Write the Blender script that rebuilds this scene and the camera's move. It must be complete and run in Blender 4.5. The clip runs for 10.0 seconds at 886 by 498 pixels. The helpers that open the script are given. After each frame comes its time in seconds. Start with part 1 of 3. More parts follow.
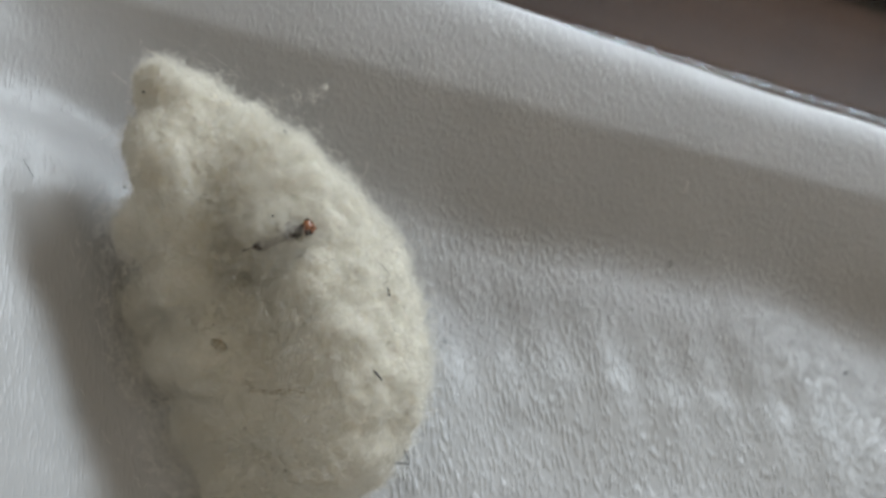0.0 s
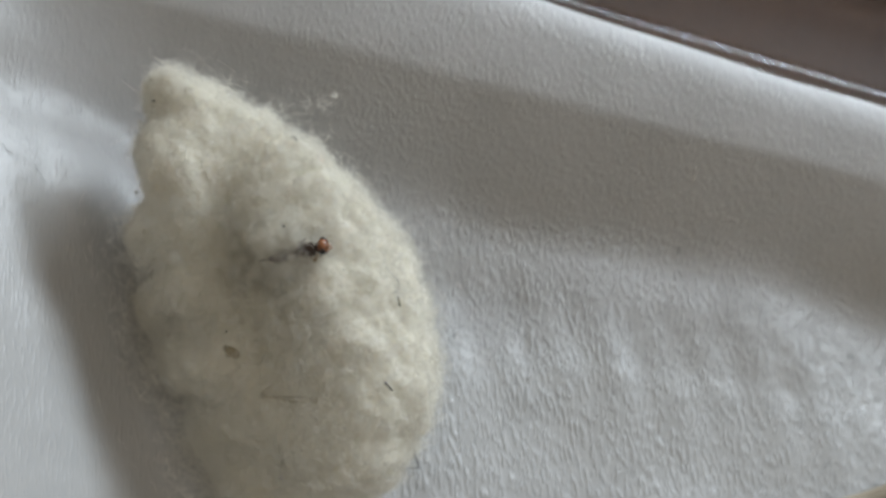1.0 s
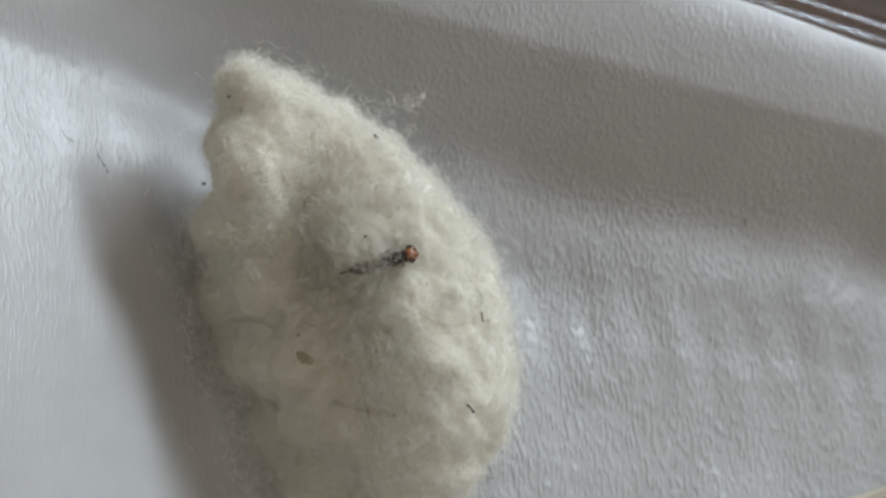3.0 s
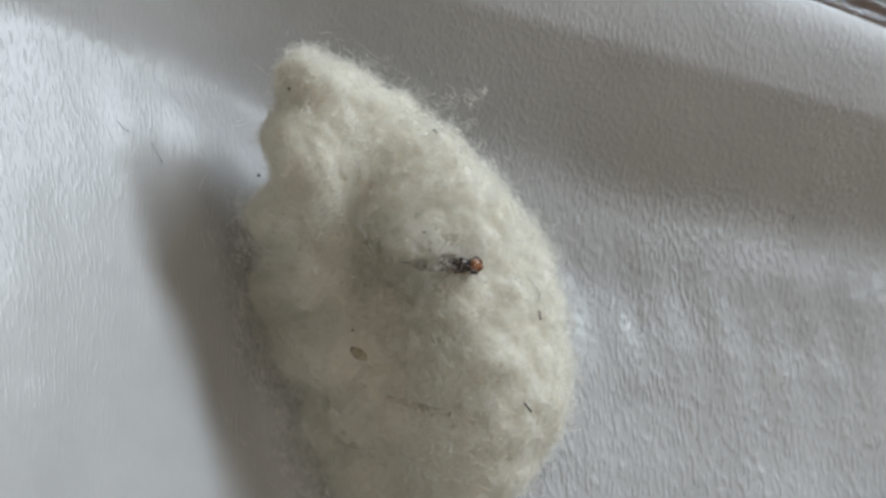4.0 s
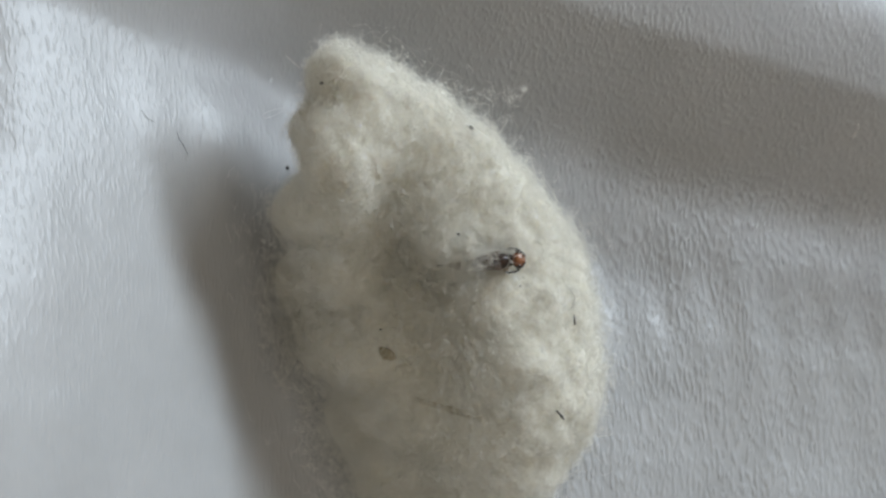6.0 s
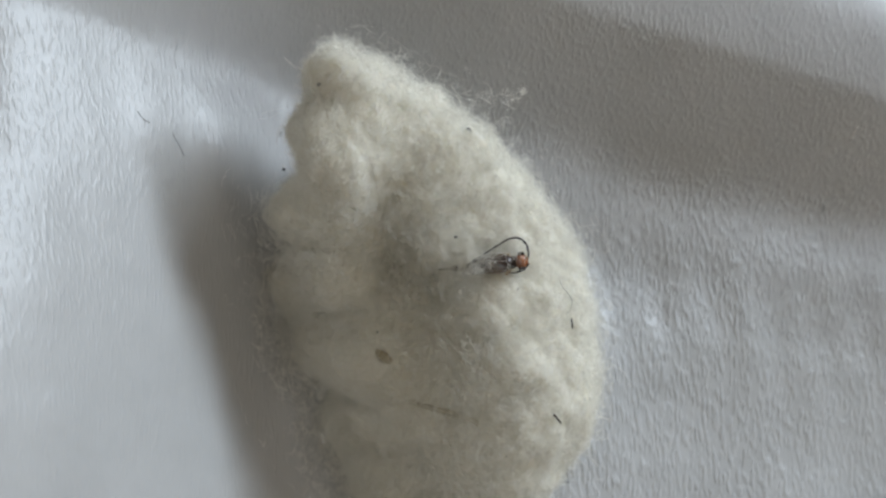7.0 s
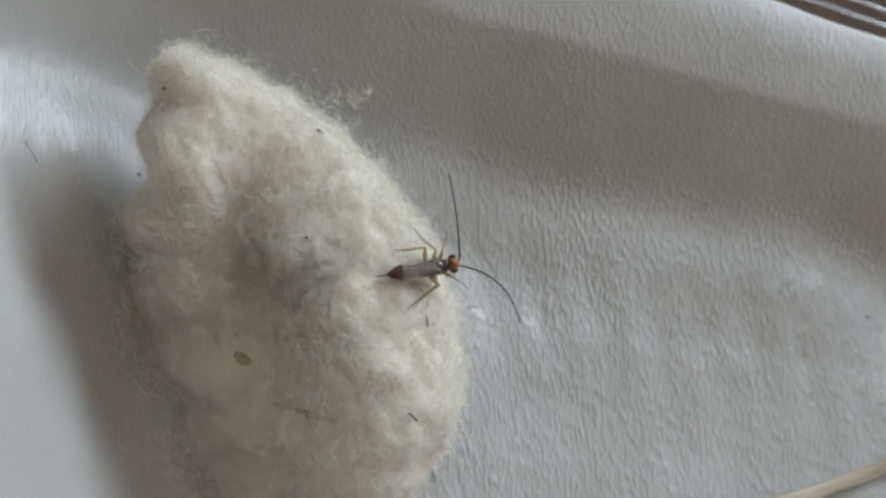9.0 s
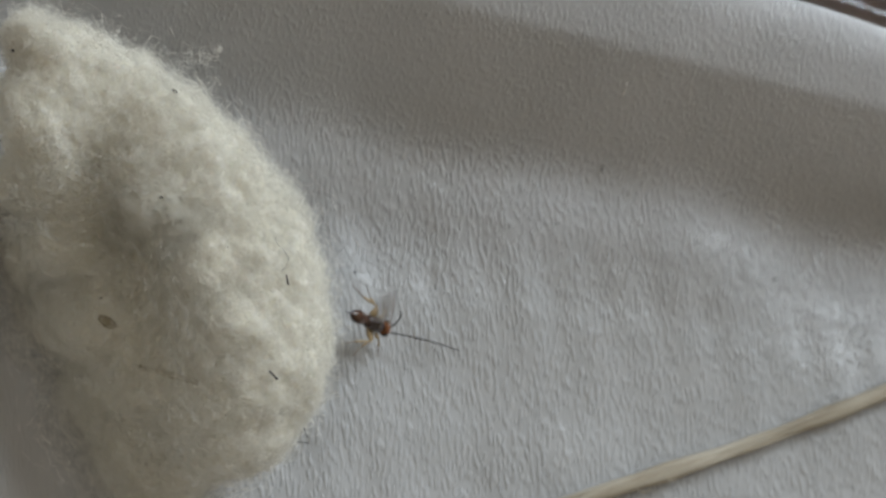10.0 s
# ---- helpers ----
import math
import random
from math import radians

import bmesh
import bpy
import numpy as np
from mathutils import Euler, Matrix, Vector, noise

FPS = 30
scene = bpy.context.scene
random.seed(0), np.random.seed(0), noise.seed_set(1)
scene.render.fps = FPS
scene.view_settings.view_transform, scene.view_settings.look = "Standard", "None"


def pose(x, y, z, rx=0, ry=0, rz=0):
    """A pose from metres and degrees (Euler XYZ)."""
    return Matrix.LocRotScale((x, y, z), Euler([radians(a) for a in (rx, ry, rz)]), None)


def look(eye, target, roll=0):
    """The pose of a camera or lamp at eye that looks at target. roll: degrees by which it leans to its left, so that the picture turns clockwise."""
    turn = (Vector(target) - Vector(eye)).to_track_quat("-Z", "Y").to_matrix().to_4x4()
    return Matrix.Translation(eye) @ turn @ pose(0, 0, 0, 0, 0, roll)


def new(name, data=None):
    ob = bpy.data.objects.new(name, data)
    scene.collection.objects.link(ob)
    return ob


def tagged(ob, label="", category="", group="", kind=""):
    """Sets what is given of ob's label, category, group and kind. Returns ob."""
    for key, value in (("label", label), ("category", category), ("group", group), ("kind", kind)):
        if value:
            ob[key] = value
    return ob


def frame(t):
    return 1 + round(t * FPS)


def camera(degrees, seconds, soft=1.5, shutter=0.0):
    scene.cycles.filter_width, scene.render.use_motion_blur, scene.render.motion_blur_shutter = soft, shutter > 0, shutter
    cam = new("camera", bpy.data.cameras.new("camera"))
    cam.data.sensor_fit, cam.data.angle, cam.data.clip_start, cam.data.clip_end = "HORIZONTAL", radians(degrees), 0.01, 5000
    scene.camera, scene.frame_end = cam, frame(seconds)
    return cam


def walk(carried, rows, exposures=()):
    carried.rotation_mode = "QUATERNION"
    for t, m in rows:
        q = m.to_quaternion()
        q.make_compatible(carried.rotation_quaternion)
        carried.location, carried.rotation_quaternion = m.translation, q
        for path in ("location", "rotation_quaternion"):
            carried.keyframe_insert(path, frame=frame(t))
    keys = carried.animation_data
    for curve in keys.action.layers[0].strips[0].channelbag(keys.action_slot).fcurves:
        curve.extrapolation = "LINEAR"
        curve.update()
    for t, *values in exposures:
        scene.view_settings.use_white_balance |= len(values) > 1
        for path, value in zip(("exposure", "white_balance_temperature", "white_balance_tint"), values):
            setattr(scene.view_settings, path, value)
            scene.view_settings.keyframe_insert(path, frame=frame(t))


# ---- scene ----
import itertools
from mathutils.bvhtree import BVHTree

# ---- camera ----
cam = camera(34, 10.0, soft=2.5)
cam.data.dof.use_dof = True          # a close-up lens, sharp on the top of the wool
cam.data.dof.focus_distance = 0.0735
cam.data.dof.aperture_fstop = 68.0
PATH = [
    (0.0, pose(-0.01625, -0.03813, 0.08188, 28.15, -17.31, -5.06)),
    (0.5, pose(-0.01679, -0.03681, 0.08232, 27.39, -17.39, -4.94)),
    (1.0, pose(-0.01700, -0.03203, 0.08534, 23.66, -17.09, -4.93)),
    (1.5, pose(-0.01895, -0.01908, 0.08470, 16.38, -17.90, -4.59)),
    (2.0, pose(-0.02169, -0.01791, 0.08509, 14.70, -18.41, -4.66)),
    (2.2, pose(-0.02224, -0.01686, 0.08448, 13.86, -18.70, -4.29)),
    (3.3, pose(-0.02523, -0.01593, 0.08361, 12.99, -19.99, -3.23)),
    (3.5, pose(-0.02646, -0.01512, 0.08301, 12.47, -19.99, -3.02)),
    (4.0, pose(-0.02701, -0.01445, 0.08219, 11.82, -20.44, -2.64)),
    (4.5, pose(-0.02842, -0.01081, 0.08094, 9.05, -20.85, -1.66)),
    (5.0, pose(-0.02827, -0.01025, 0.08072, 8.44, -20.88, -1.53)),
    (5.5, pose(-0.02855, -0.00969, 0.08025, 8.12, -21.04, -1.51)),
    (7.0, pose(-0.02885, -0.00837, 0.07948, 7.31, -21.58, -1.25)),
    (7.5, pose(-0.02855, -0.00814, 0.07935, 7.07, -21.60, -1.08)),
    (8.0, pose(-0.02815, -0.00833, 0.07958, 7.12, -21.60, -1.24)),
    (8.2, pose(-0.02710, -0.00904, 0.08042, 7.60, -20.71, -1.34)),
    (8.3, pose(-0.02657, -0.00940, 0.08084, 8.01, -20.41, -1.40)),
    (8.4, pose(-0.02604, -0.00976, 0.08127, 8.31, -20.69, -1.56)),
    (8.5, pose(-0.02551, -0.01011, 0.08169, 8.53, -21.05, -1.73)),
    (8.6, pose(-0.02469, -0.01003, 0.08188, 8.53, -21.42, -1.93)),
    (8.7, pose(-0.02388, -0.00996, 0.08206, 8.52, -21.56, -2.10)),
    (8.8, pose(-0.02306, -0.00988, 0.08225, 8.64, -21.36, -2.22)),
    (8.9, pose(-0.02224, -0.00980, 0.08244, 8.49, -20.88, -2.28)),
    (9.0, pose(-0.02142, -0.00972, 0.08263, 8.54, -21.18, -2.48)),
    (9.1, pose(-0.02052, -0.00989, 0.08294, 8.60, -21.94, -2.75)),
    (9.2, pose(-0.01961, -0.01005, 0.08326, 8.68, -22.16, -2.94)),
    (9.3, pose(-0.01870, -0.01022, 0.08357, 8.76, -21.51, -2.98)),
    (9.5, pose(-0.01688, -0.01055, 0.08420, 8.77, -20.60, -3.13)),
    (9.6, pose(-0.01593, -0.01104, 0.08440, 8.82, -20.44, -3.22)),
    (9.7, pose(-0.01498, -0.01153, 0.08460, 8.76, -20.43, -3.34)),
    (9.8, pose(-0.01402, -0.01203, 0.08481, 8.74, -20.30, -3.44)),
    (9.9, pose(-0.01307, -0.01252, 0.08501, 9.04, -19.91, -3.49)),
    (10.0, pose(-0.01212, -0.01302, 0.08521, 9.33, -19.31, -3.50)),
]
walk(cam, PATH, exposures=[(0.0, 0.0, 6380, 10), (4.5, 0.03, 6270, 10), (7.5, 0.02, 6180, 10), (8.5, 0.0, 6300, 10), (9.5, -0.13, 6430, 10), (10.0, -0.20, 6420, 10)])

# ---- light: one window to the upper right of the tray, a beige room around ----
MM = 0.001
AZIMUTH = 43.0            # degrees from +x, where the window lies
WINDOW_DIST = 1.4
WINDOW_W, WINDOW_H, WINDOW_Z = 1.15, 0.20, 0.950
WINDOW_POWER = 30.0
TABLE_Z = -0.0034
RIM_OUT, RIM_LOW, RIM_TOP = 0.0076, 0.0184, 0.0240

world = bpy.data.worlds.new("sky")
scene.world = world
world.use_nodes = True
wn = world.node_tree.nodes
sky = wn.new("ShaderNodeTexSky")
sky.sky_type, sky.sun_disc, sky.sun_elevation, sky.sun_rotation = "NISHITA", False, radians(35), radians(200)
world.node_tree.links.new(sky.outputs[0], wn["Background"].inputs[0])
wn["Background"].inputs[1].default_value = 0.08

ROOM = Matrix.Rotation(radians(AZIMUTH), 4, "Z")
lamp = bpy.data.lights.new("window_daylight", "AREA")
lamp.shape, lamp.size, lamp.size_y = "RECTANGLE", WINDOW_W, WINDOW_H
lamp.energy, lamp.color = WINDOW_POWER, (0.835, 0.93, 1.0)
lamp_ob = new("window_daylight", lamp)
lamp_ob.matrix_world = ROOM @ look((WINDOW_DIST, 0, WINDOW_Z), (0, 0, WINDOW_Z - 0.5))


# ---- materials ----
def material(name, colour, rough=0.6, metal=0.0):
    m = bpy.data.materials.new(name)
    m.use_nodes = True
    b = m.node_tree.nodes["Principled BSDF"]
    b.inputs["Base Color"].default_value = (*colour, 1)
    b.inputs["Roughness"].default_value = rough
    b.inputs["Metallic"].default_value = metal
    return m, m.node_tree, b


def noise_node(nt, scale, detail=4, rough=0.55, stretch=(1, 1, 1), turn=0.0):
    tc = nt.nodes.new("ShaderNodeTexCoord")
    mp = nt.nodes.new("ShaderNodeMapping")
    mp.inputs["Scale"].default_value = stretch
    mp.inputs["Rotation"].default_value = (0, 0, radians(turn))
    n = nt.nodes.new("ShaderNodeTexNoise")
    n.inputs["Scale"].default_value, n.inputs["Detail"].default_value, n.inputs["Roughness"].default_value = scale, detail, rough
    nt.links.new(tc.outputs["Object"], mp.inputs["Vector"])
    nt.links.new(mp.outputs[0], n.inputs["Vector"])
    return n


def ramp(nt, src, stops):
    r = nt.nodes.new("ShaderNodeValToRGB")
    while len(r.color_ramp.elements) < len(stops):
        r.color_ramp.elements.new(0.5)
    for e, (p, c) in zip(r.color_ramp.elements, stops):
        e.position, e.color = p, (*c, 1)
    nt.links.new(src.outputs["Fac"], r.inputs[0])
    return r


def bump(nt, b, src, strength, dist, prev=None):
    bp = nt.nodes.new("ShaderNodeBump")
    bp.inputs["Strength"].default_value, bp.inputs["Distance"].default_value = strength, dist
    nt.links.new(src, bp.inputs["Height"])
    if prev:
        nt.links.new(prev.outputs[0], bp.inputs["Normal"])
    nt.links.new(bp.outputs[0], b.inputs["Normal"])
    return bp


def math_node(nt, kind, *values):
    n = nt.nodes.new("ShaderNodeMath")
    n.operation = kind
    for slot, v in zip(n.inputs, values):
        if isinstance(v, (int, float)):
            slot.default_value = v
        else:
            nt.links.new(v, slot)
    return n.outputs[0]


def fade(nt, src, a, b, lo, hi):
    """lo where src is a, hi where it is b, eased between."""
    n = nt.nodes.new("ShaderNodeMapRange")
    n.interpolation_type = "SMOOTHSTEP"
    for name, v in (("From Min", a), ("From Max", b), ("To Min", lo), ("To Max", hi)):
        n.inputs[name].default_value = v
    nt.links.new(src, n.inputs["Value"])
    return n.outputs["Result"]


def tissue_material():
    m, nt, b = material("white_tissue_paper", (0.47, 0.472, 0.475), 0.36)
    b.inputs["Specular IOR Level"].default_value = 0.42
    crepe = noise_node(nt, 5200, 0.6, 0.4, (1, 0.25, 1), 5)
    fine = noise_node(nt, 1500, 3, 0.55, (1, 0.5, 1), -8)
    cloud = noise_node(nt, 190, 4, 0.6)
    r = ramp(nt, cloud, [(0.3, (0.40, 0.40, 0.40)), (0.7, (0.445, 0.445, 0.445))])
    nt.links.new(r.outputs[0], b.inputs["Base Color"])
    ridge = ramp(nt, crepe, [(0.47, (0, 0, 0)), (0.74, (1, 1, 1))])
    # the crepe lies flatter on the left part of the sheet and where it is drawn up the tray's wall
    xyz = nt.nodes.new("ShaderNodeSeparateXYZ")
    nt.links.new(nt.nodes["Texture Coordinate"].outputs["Object"], xyz.inputs[0])
    up = math_node(nt, "MULTIPLY_ADD", xyz.outputs["X"], 0.185, xyz.outputs["Y"])
    flat = math_node(nt, "MULTIPLY", fade(nt, xyz.outputs["X"], -0.008, 0.010, 0.30, 1.0), fade(nt, up, 0.0095, 0.0125, 1.0, 0.40))
    height = math_node(nt, "MULTIPLY", flat, ridge.outputs[0])
    p = bump(nt, b, height, 0.8, 0.000085)
    bump(nt, b, fine.outputs["Fac"], 0.08, 0.00030, p)
    return m


def cotton_material(name="cotton_wool", sub=0.2):
    m, nt, b = material(name, (0.88, 0.86, 0.78), 0.85)
    n = noise_node(nt, 420, 5, 0.6)
    r = ramp(nt, n, [(0.3, (0.78, 0.745, 0.645)), (0.65, (0.83, 0.805, 0.725))])
    nt.links.new(r.outputs[0], b.inputs["Base Color"])
    b.inputs["Subsurface Weight"].default_value = sub
    b.inputs["Subsurface Radius"].default_value = (1.0, 0.85, 0.55)
    b.inputs["Subsurface Scale"].default_value = 0.0018
    f = noise_node(nt, 2600, 5, 0.7)
    bump(nt, b, f.outputs["Fac"], 0.35, 0.00018)
    return m


def wood_material(name="brown_table_wood", dark=(0.030, 0.012, 0.004), light=(0.062, 0.027, 0.009), scale=60):
    m, nt, b = material(name, dark, 0.6)
    b.inputs["Specular IOR Level"].default_value = 0.2
    n = noise_node(nt, scale, 6, 0.6, (0.12, 1, 1), -20)
    r = ramp(nt, n, [(0.3, dark), (0.7, light)])
    nt.links.new(r.outputs[0], b.inputs["Base Color"])
    g = noise_node(nt, scale * 14, 3, 0.6, (0.08, 1, 1), -20)
    bump(nt, b, g.outputs["Fac"], 0.25, 0.0002)
    return m


def plastic_material(name="clear_plastic", clear=0.0):
    """Clear plastic; clear is the share of the light that goes straight through."""
    m, nt, b = material(name, (0.97, 0.97, 0.98), 0.14)
    b.inputs["Transmission Weight"].default_value = 1.0
    b.inputs["IOR"].default_value = 1.35
    n = noise_node(nt, 300, 3, 0.6)
    bump(nt, b, n.outputs["Fac"], 0.05, 0.0003)
    if clear:
        mix, tr = nt.nodes.new("ShaderNodeMixShader"), nt.nodes.new("ShaderNodeBsdfTransparent")
        mix.inputs[0].default_value = clear
        nt.links.new(b.outputs[0], mix.inputs[1])
        nt.links.new(tr.outputs[0], mix.inputs[2])
        nt.links.new(mix.outputs[0], nt.nodes["Material Output"].inputs["Surface"])
    return m


def twig_material():
    m, nt, b = material("dry_straw", (0.45, 0.35, 0.23), 0.7)
    n = noise_node(nt, 1900, 5, 0.65, (0.04, 1, 1))
    r = ramp(nt, n, [(0.25, (0.20, 0.155, 0.105)), (0.45, (0.37, 0.32, 0.24)), (0.7, (0.52, 0.475, 0.39))])
    nt.links.new(r.outputs[0], b.inputs["Base Color"])
    bump(nt, b, n.outputs["Fac"], 0.5, 0.0002)
    return m


def plain(name, dark, light, scale, rough=0.8, depth=0.001):
    m, nt, b = material(name, light, rough)
    n = noise_node(nt, scale, 5, 0.6)
    r = ramp(nt, n, [(0.3, dark), (0.7, light)])
    nt.links.new(r.outputs[0], b.inputs["Base Color"])
    bump(nt, b, n.outputs["Fac"], 0.3, depth)
    return m


TISSUE = tissue_material()
COTTON = cotton_material()
def fibre_material():
    """Thin cotton fibres: half of the light passes through."""
    m, nt, b = material("cotton_fibre", (0.93, 0.915, 0.865), 0.5)
    tr = nt.nodes.new("ShaderNodeBsdfTranslucent")
    tr.inputs["Color"].default_value = (0.93, 0.91, 0.85, 1)
    mix = nt.nodes.new("ShaderNodeMixShader")
    mix.inputs[0].default_value = 0.5
    nt.links.new(b.outputs[0], mix.inputs[1])
    nt.links.new(tr.outputs[0], mix.inputs[2])
    nt.links.new(mix.outputs[0], nt.nodes["Material Output"].inputs["Surface"])
    return m


FIBRE = fibre_material()
WOOD = wood_material()
PLASTIC = plastic_material()
RIM_PLASTIC = plastic_material("clear_rim_plastic", 0.10)
STRAW = twig_material()
PAINT = plain("beige_wall_paint", (0.80, 0.69, 0.55), (0.84, 0.73, 0.585), 9)
CEIL = plain("white_ceiling_paint", (0.83, 0.78, 0.71), (0.86, 0.81, 0.74), 7)
BOARDS = wood_material("floor_boards", (0.20, 0.12, 0.07), (0.32, 0.2, 0.12), 5)
DARK = plain("dark_fibre", (0.006, 0.006, 0.006), (0.016, 0.015, 0.016), 9000, 0.5, 0.00002)
FRAME = plain("white_window_paint", (0.70, 0.70, 0.68), (0.76, 0.76, 0.74), 30)


# ---- mesh helpers ----
def mesh_of(bm, name, mats, smooth=True):
    me = bpy.data.meshes.new(name)
    bm.normal_update()
    bm.to_mesh(me)
    bm.free()
    for m in mats if isinstance(mats, (list, tuple)) else [mats]:
        me.materials.append(m)
    if smooth:
        me.polygons.foreach_set("use_smooth", [True] * len(me.polygons))
    return me


def part(name, bm, mat, parent, label="", smooth=True):
    ob = new(name, mesh_of(bm, name, mat, smooth))
    ob.parent = parent
    if label:
        tagged(ob, label)
    return ob


def from_arrays(name, verts, faces, mat, smooth=True):
    me = bpy.data.meshes.new(name)
    me.from_pydata([tuple(v) for v in verts], [], [tuple(int(i) for i in f) for f in faces])
    me.materials.append(mat)
    me.polygons.foreach_set("use_smooth", [smooth] * len(me.polygons))
    me.update()
    return me


def box(bm, lo, hi):
    m = Matrix.Translation([(a + b) / 2 for a, b in zip(lo, hi)]) @ Matrix.Diagonal([b - a for a, b in zip(lo, hi)] + [1])
    return bmesh.ops.create_cube(bm, size=1.0, matrix=m)["verts"]


def tube(bm, pts, radii, sides=8, caps=True):
    """A tube along pts with a radius at each."""
    pts = [Vector(p) for p in pts]
    rings = []
    side = None
    for i, p in enumerate(pts):
        d = (pts[min(i + 1, len(pts) - 1)] - pts[max(i - 1, 0)]).normalized()
        if side is None:
            side = d.cross(Vector((0, 0, 1)))
            if side.length < 1e-3:
                side = d.cross(Vector((0, 1, 0)))
        side = (side - d * side.dot(d)).normalized()
        up = d.cross(side)
        r = radii[i] if isinstance(radii, (list, tuple)) else radii
        rings.append([bm.verts.new(p + r * (math.cos(a) * side + math.sin(a) * up)) for a in [2 * math.pi * k / sides for k in range(sides)]])
    for a, b in zip(rings, rings[1:]):
        for k in range(sides):
            bm.faces.new((a[k], a[(k + 1) % sides], b[(k + 1) % sides], b[k]))
    if caps:
        bm.faces.new(rings[0][::-1])
        bm.faces.new(rings[-1])


# ---- setting: room ----
def wall(name, lo, hi, mat, label):
    bm = bmesh.new()
    box(bm, lo, hi)
    ob = new(name, mesh_of(bm, name, mat, False))
    ob.matrix_world = ROOM
    return tagged(ob, label, "wall", kind="structure")


def build_room():
    x0, x1, y0, y1, z0, z1, th = -1.9, WINDOW_DIST + 0.06, -1.5, 1.5, -0.75, 1.75, 0.12
    wall("floor", (x0, y0, z0 - th), (x1, y1, z0), BOARDS, "brown wooden floor of the room under the table")
    wall("ceiling", (x0, y0, z1), (x1, y1, z1 + th), CEIL, "plain white painted ceiling of the room")
    wall("wall_south", (x0, y0 - th, z0), (x1, y0, z1), PAINT, "plain beige painted wall of the room")
    wall("wall_north", (x0, y1, z0), (x1, y1 + th, z1), PAINT, "plain beige painted wall of the room")
    wall("wall_west", (x0 - th, y0 - th, z0), (x0, y1 + th, z1), PAINT, "plain beige painted wall of the room")
    w, lo, hi = WINDOW_W / 2 + 0.03, WINDOW_Z - WINDOW_H / 2 - 0.03, WINDOW_Z + WINDOW_H / 2 + 0.03
    bm = bmesh.new()
    box(bm, (x1, y0 - th, z0), (x1 + th, -w, z1))
    box(bm, (x1, w, z0), (x1 + th, y1 + th, z1))
    box(bm, (x1, -w, z0), (x1 + th, w, lo))
    box(bm, (x1, -w, hi), (x1 + th, w, z1))
    ob = new("wall_east", mesh_of(bm, "wall_east", PAINT, False))
    ob.matrix_world = ROOM
    tagged(ob, "beige painted wall with one window opening", "wall", kind="structure")


def build_table():
    root = tagged(new("table"), "brown varnished wooden table under the clear tray", "table")
    root.matrix_world = ROOM @ Matrix.Translation((0, 0, TABLE_Z))
    bm = bmesh.new()
    box(bm, (-0.45, -0.6, -0.03), (0.55, 0.6, 0))
    bmesh.ops.bevel(bm, geom=bm.edges[:], offset=0.003, segments=2, affect="EDGES")
    part("tabletop", bm, WOOD, root)
    for x, y in itertools.product((-0.4, 0.5), (-0.55, 0.55)):
        bm = bmesh.new()
        box(bm, (x - 0.03, y - 0.03, -0.75 - TABLE_Z), (x + 0.03, y + 0.03, -0.03))
        part("leg", bm, WOOD, root)


# ---- the tray ----
TRAY = Matrix.Translation((0.0345, 0.0185, 0)) @ Matrix.Rotation(radians(-12.5), 4, "Z")   # on the middle of its far ledge, x along it


def rounded_loop(w, d, r, n=10):
    """Corner-rounded rectangle: x from -w/2 to w/2, y from -d to 0."""
    out = []
    for cx, cy, a0 in ((w / 2 - r, -r, 0), (-w / 2 + r, -r, 90), (-w / 2 + r, -d + r, 180), (w / 2 - r, -d + r, 270)):
        for k in range(n + 1):
            a = radians(a0 + 90 * k / n)
            out.append((cx + r * math.cos(a), cy + r * math.sin(a)))
    return out


def ring(name, profile, parent, label="", mat=None):
    """A closed cross-section (outward offset, height) carried round the tray."""
    bm = bmesh.new()
    rings = [[bm.verts.new((x, y + o, z)) for x, y in rounded_loop(0.21 + 2 * o, 0.14 + 2 * o, 0.02)] for o, z in profile]
    n = len(rings[0])
    for a, b in zip(rings, rings[1:] + rings[:1]):
        for k in range(n):
            bm.faces.new((a[k], a[(k + 1) % n], b[(k + 1) % n], b[k]))
    bmesh.ops.recalc_face_normals(bm, faces=bm.faces)
    return part(name, bm, mat or PLASTIC, parent, label)


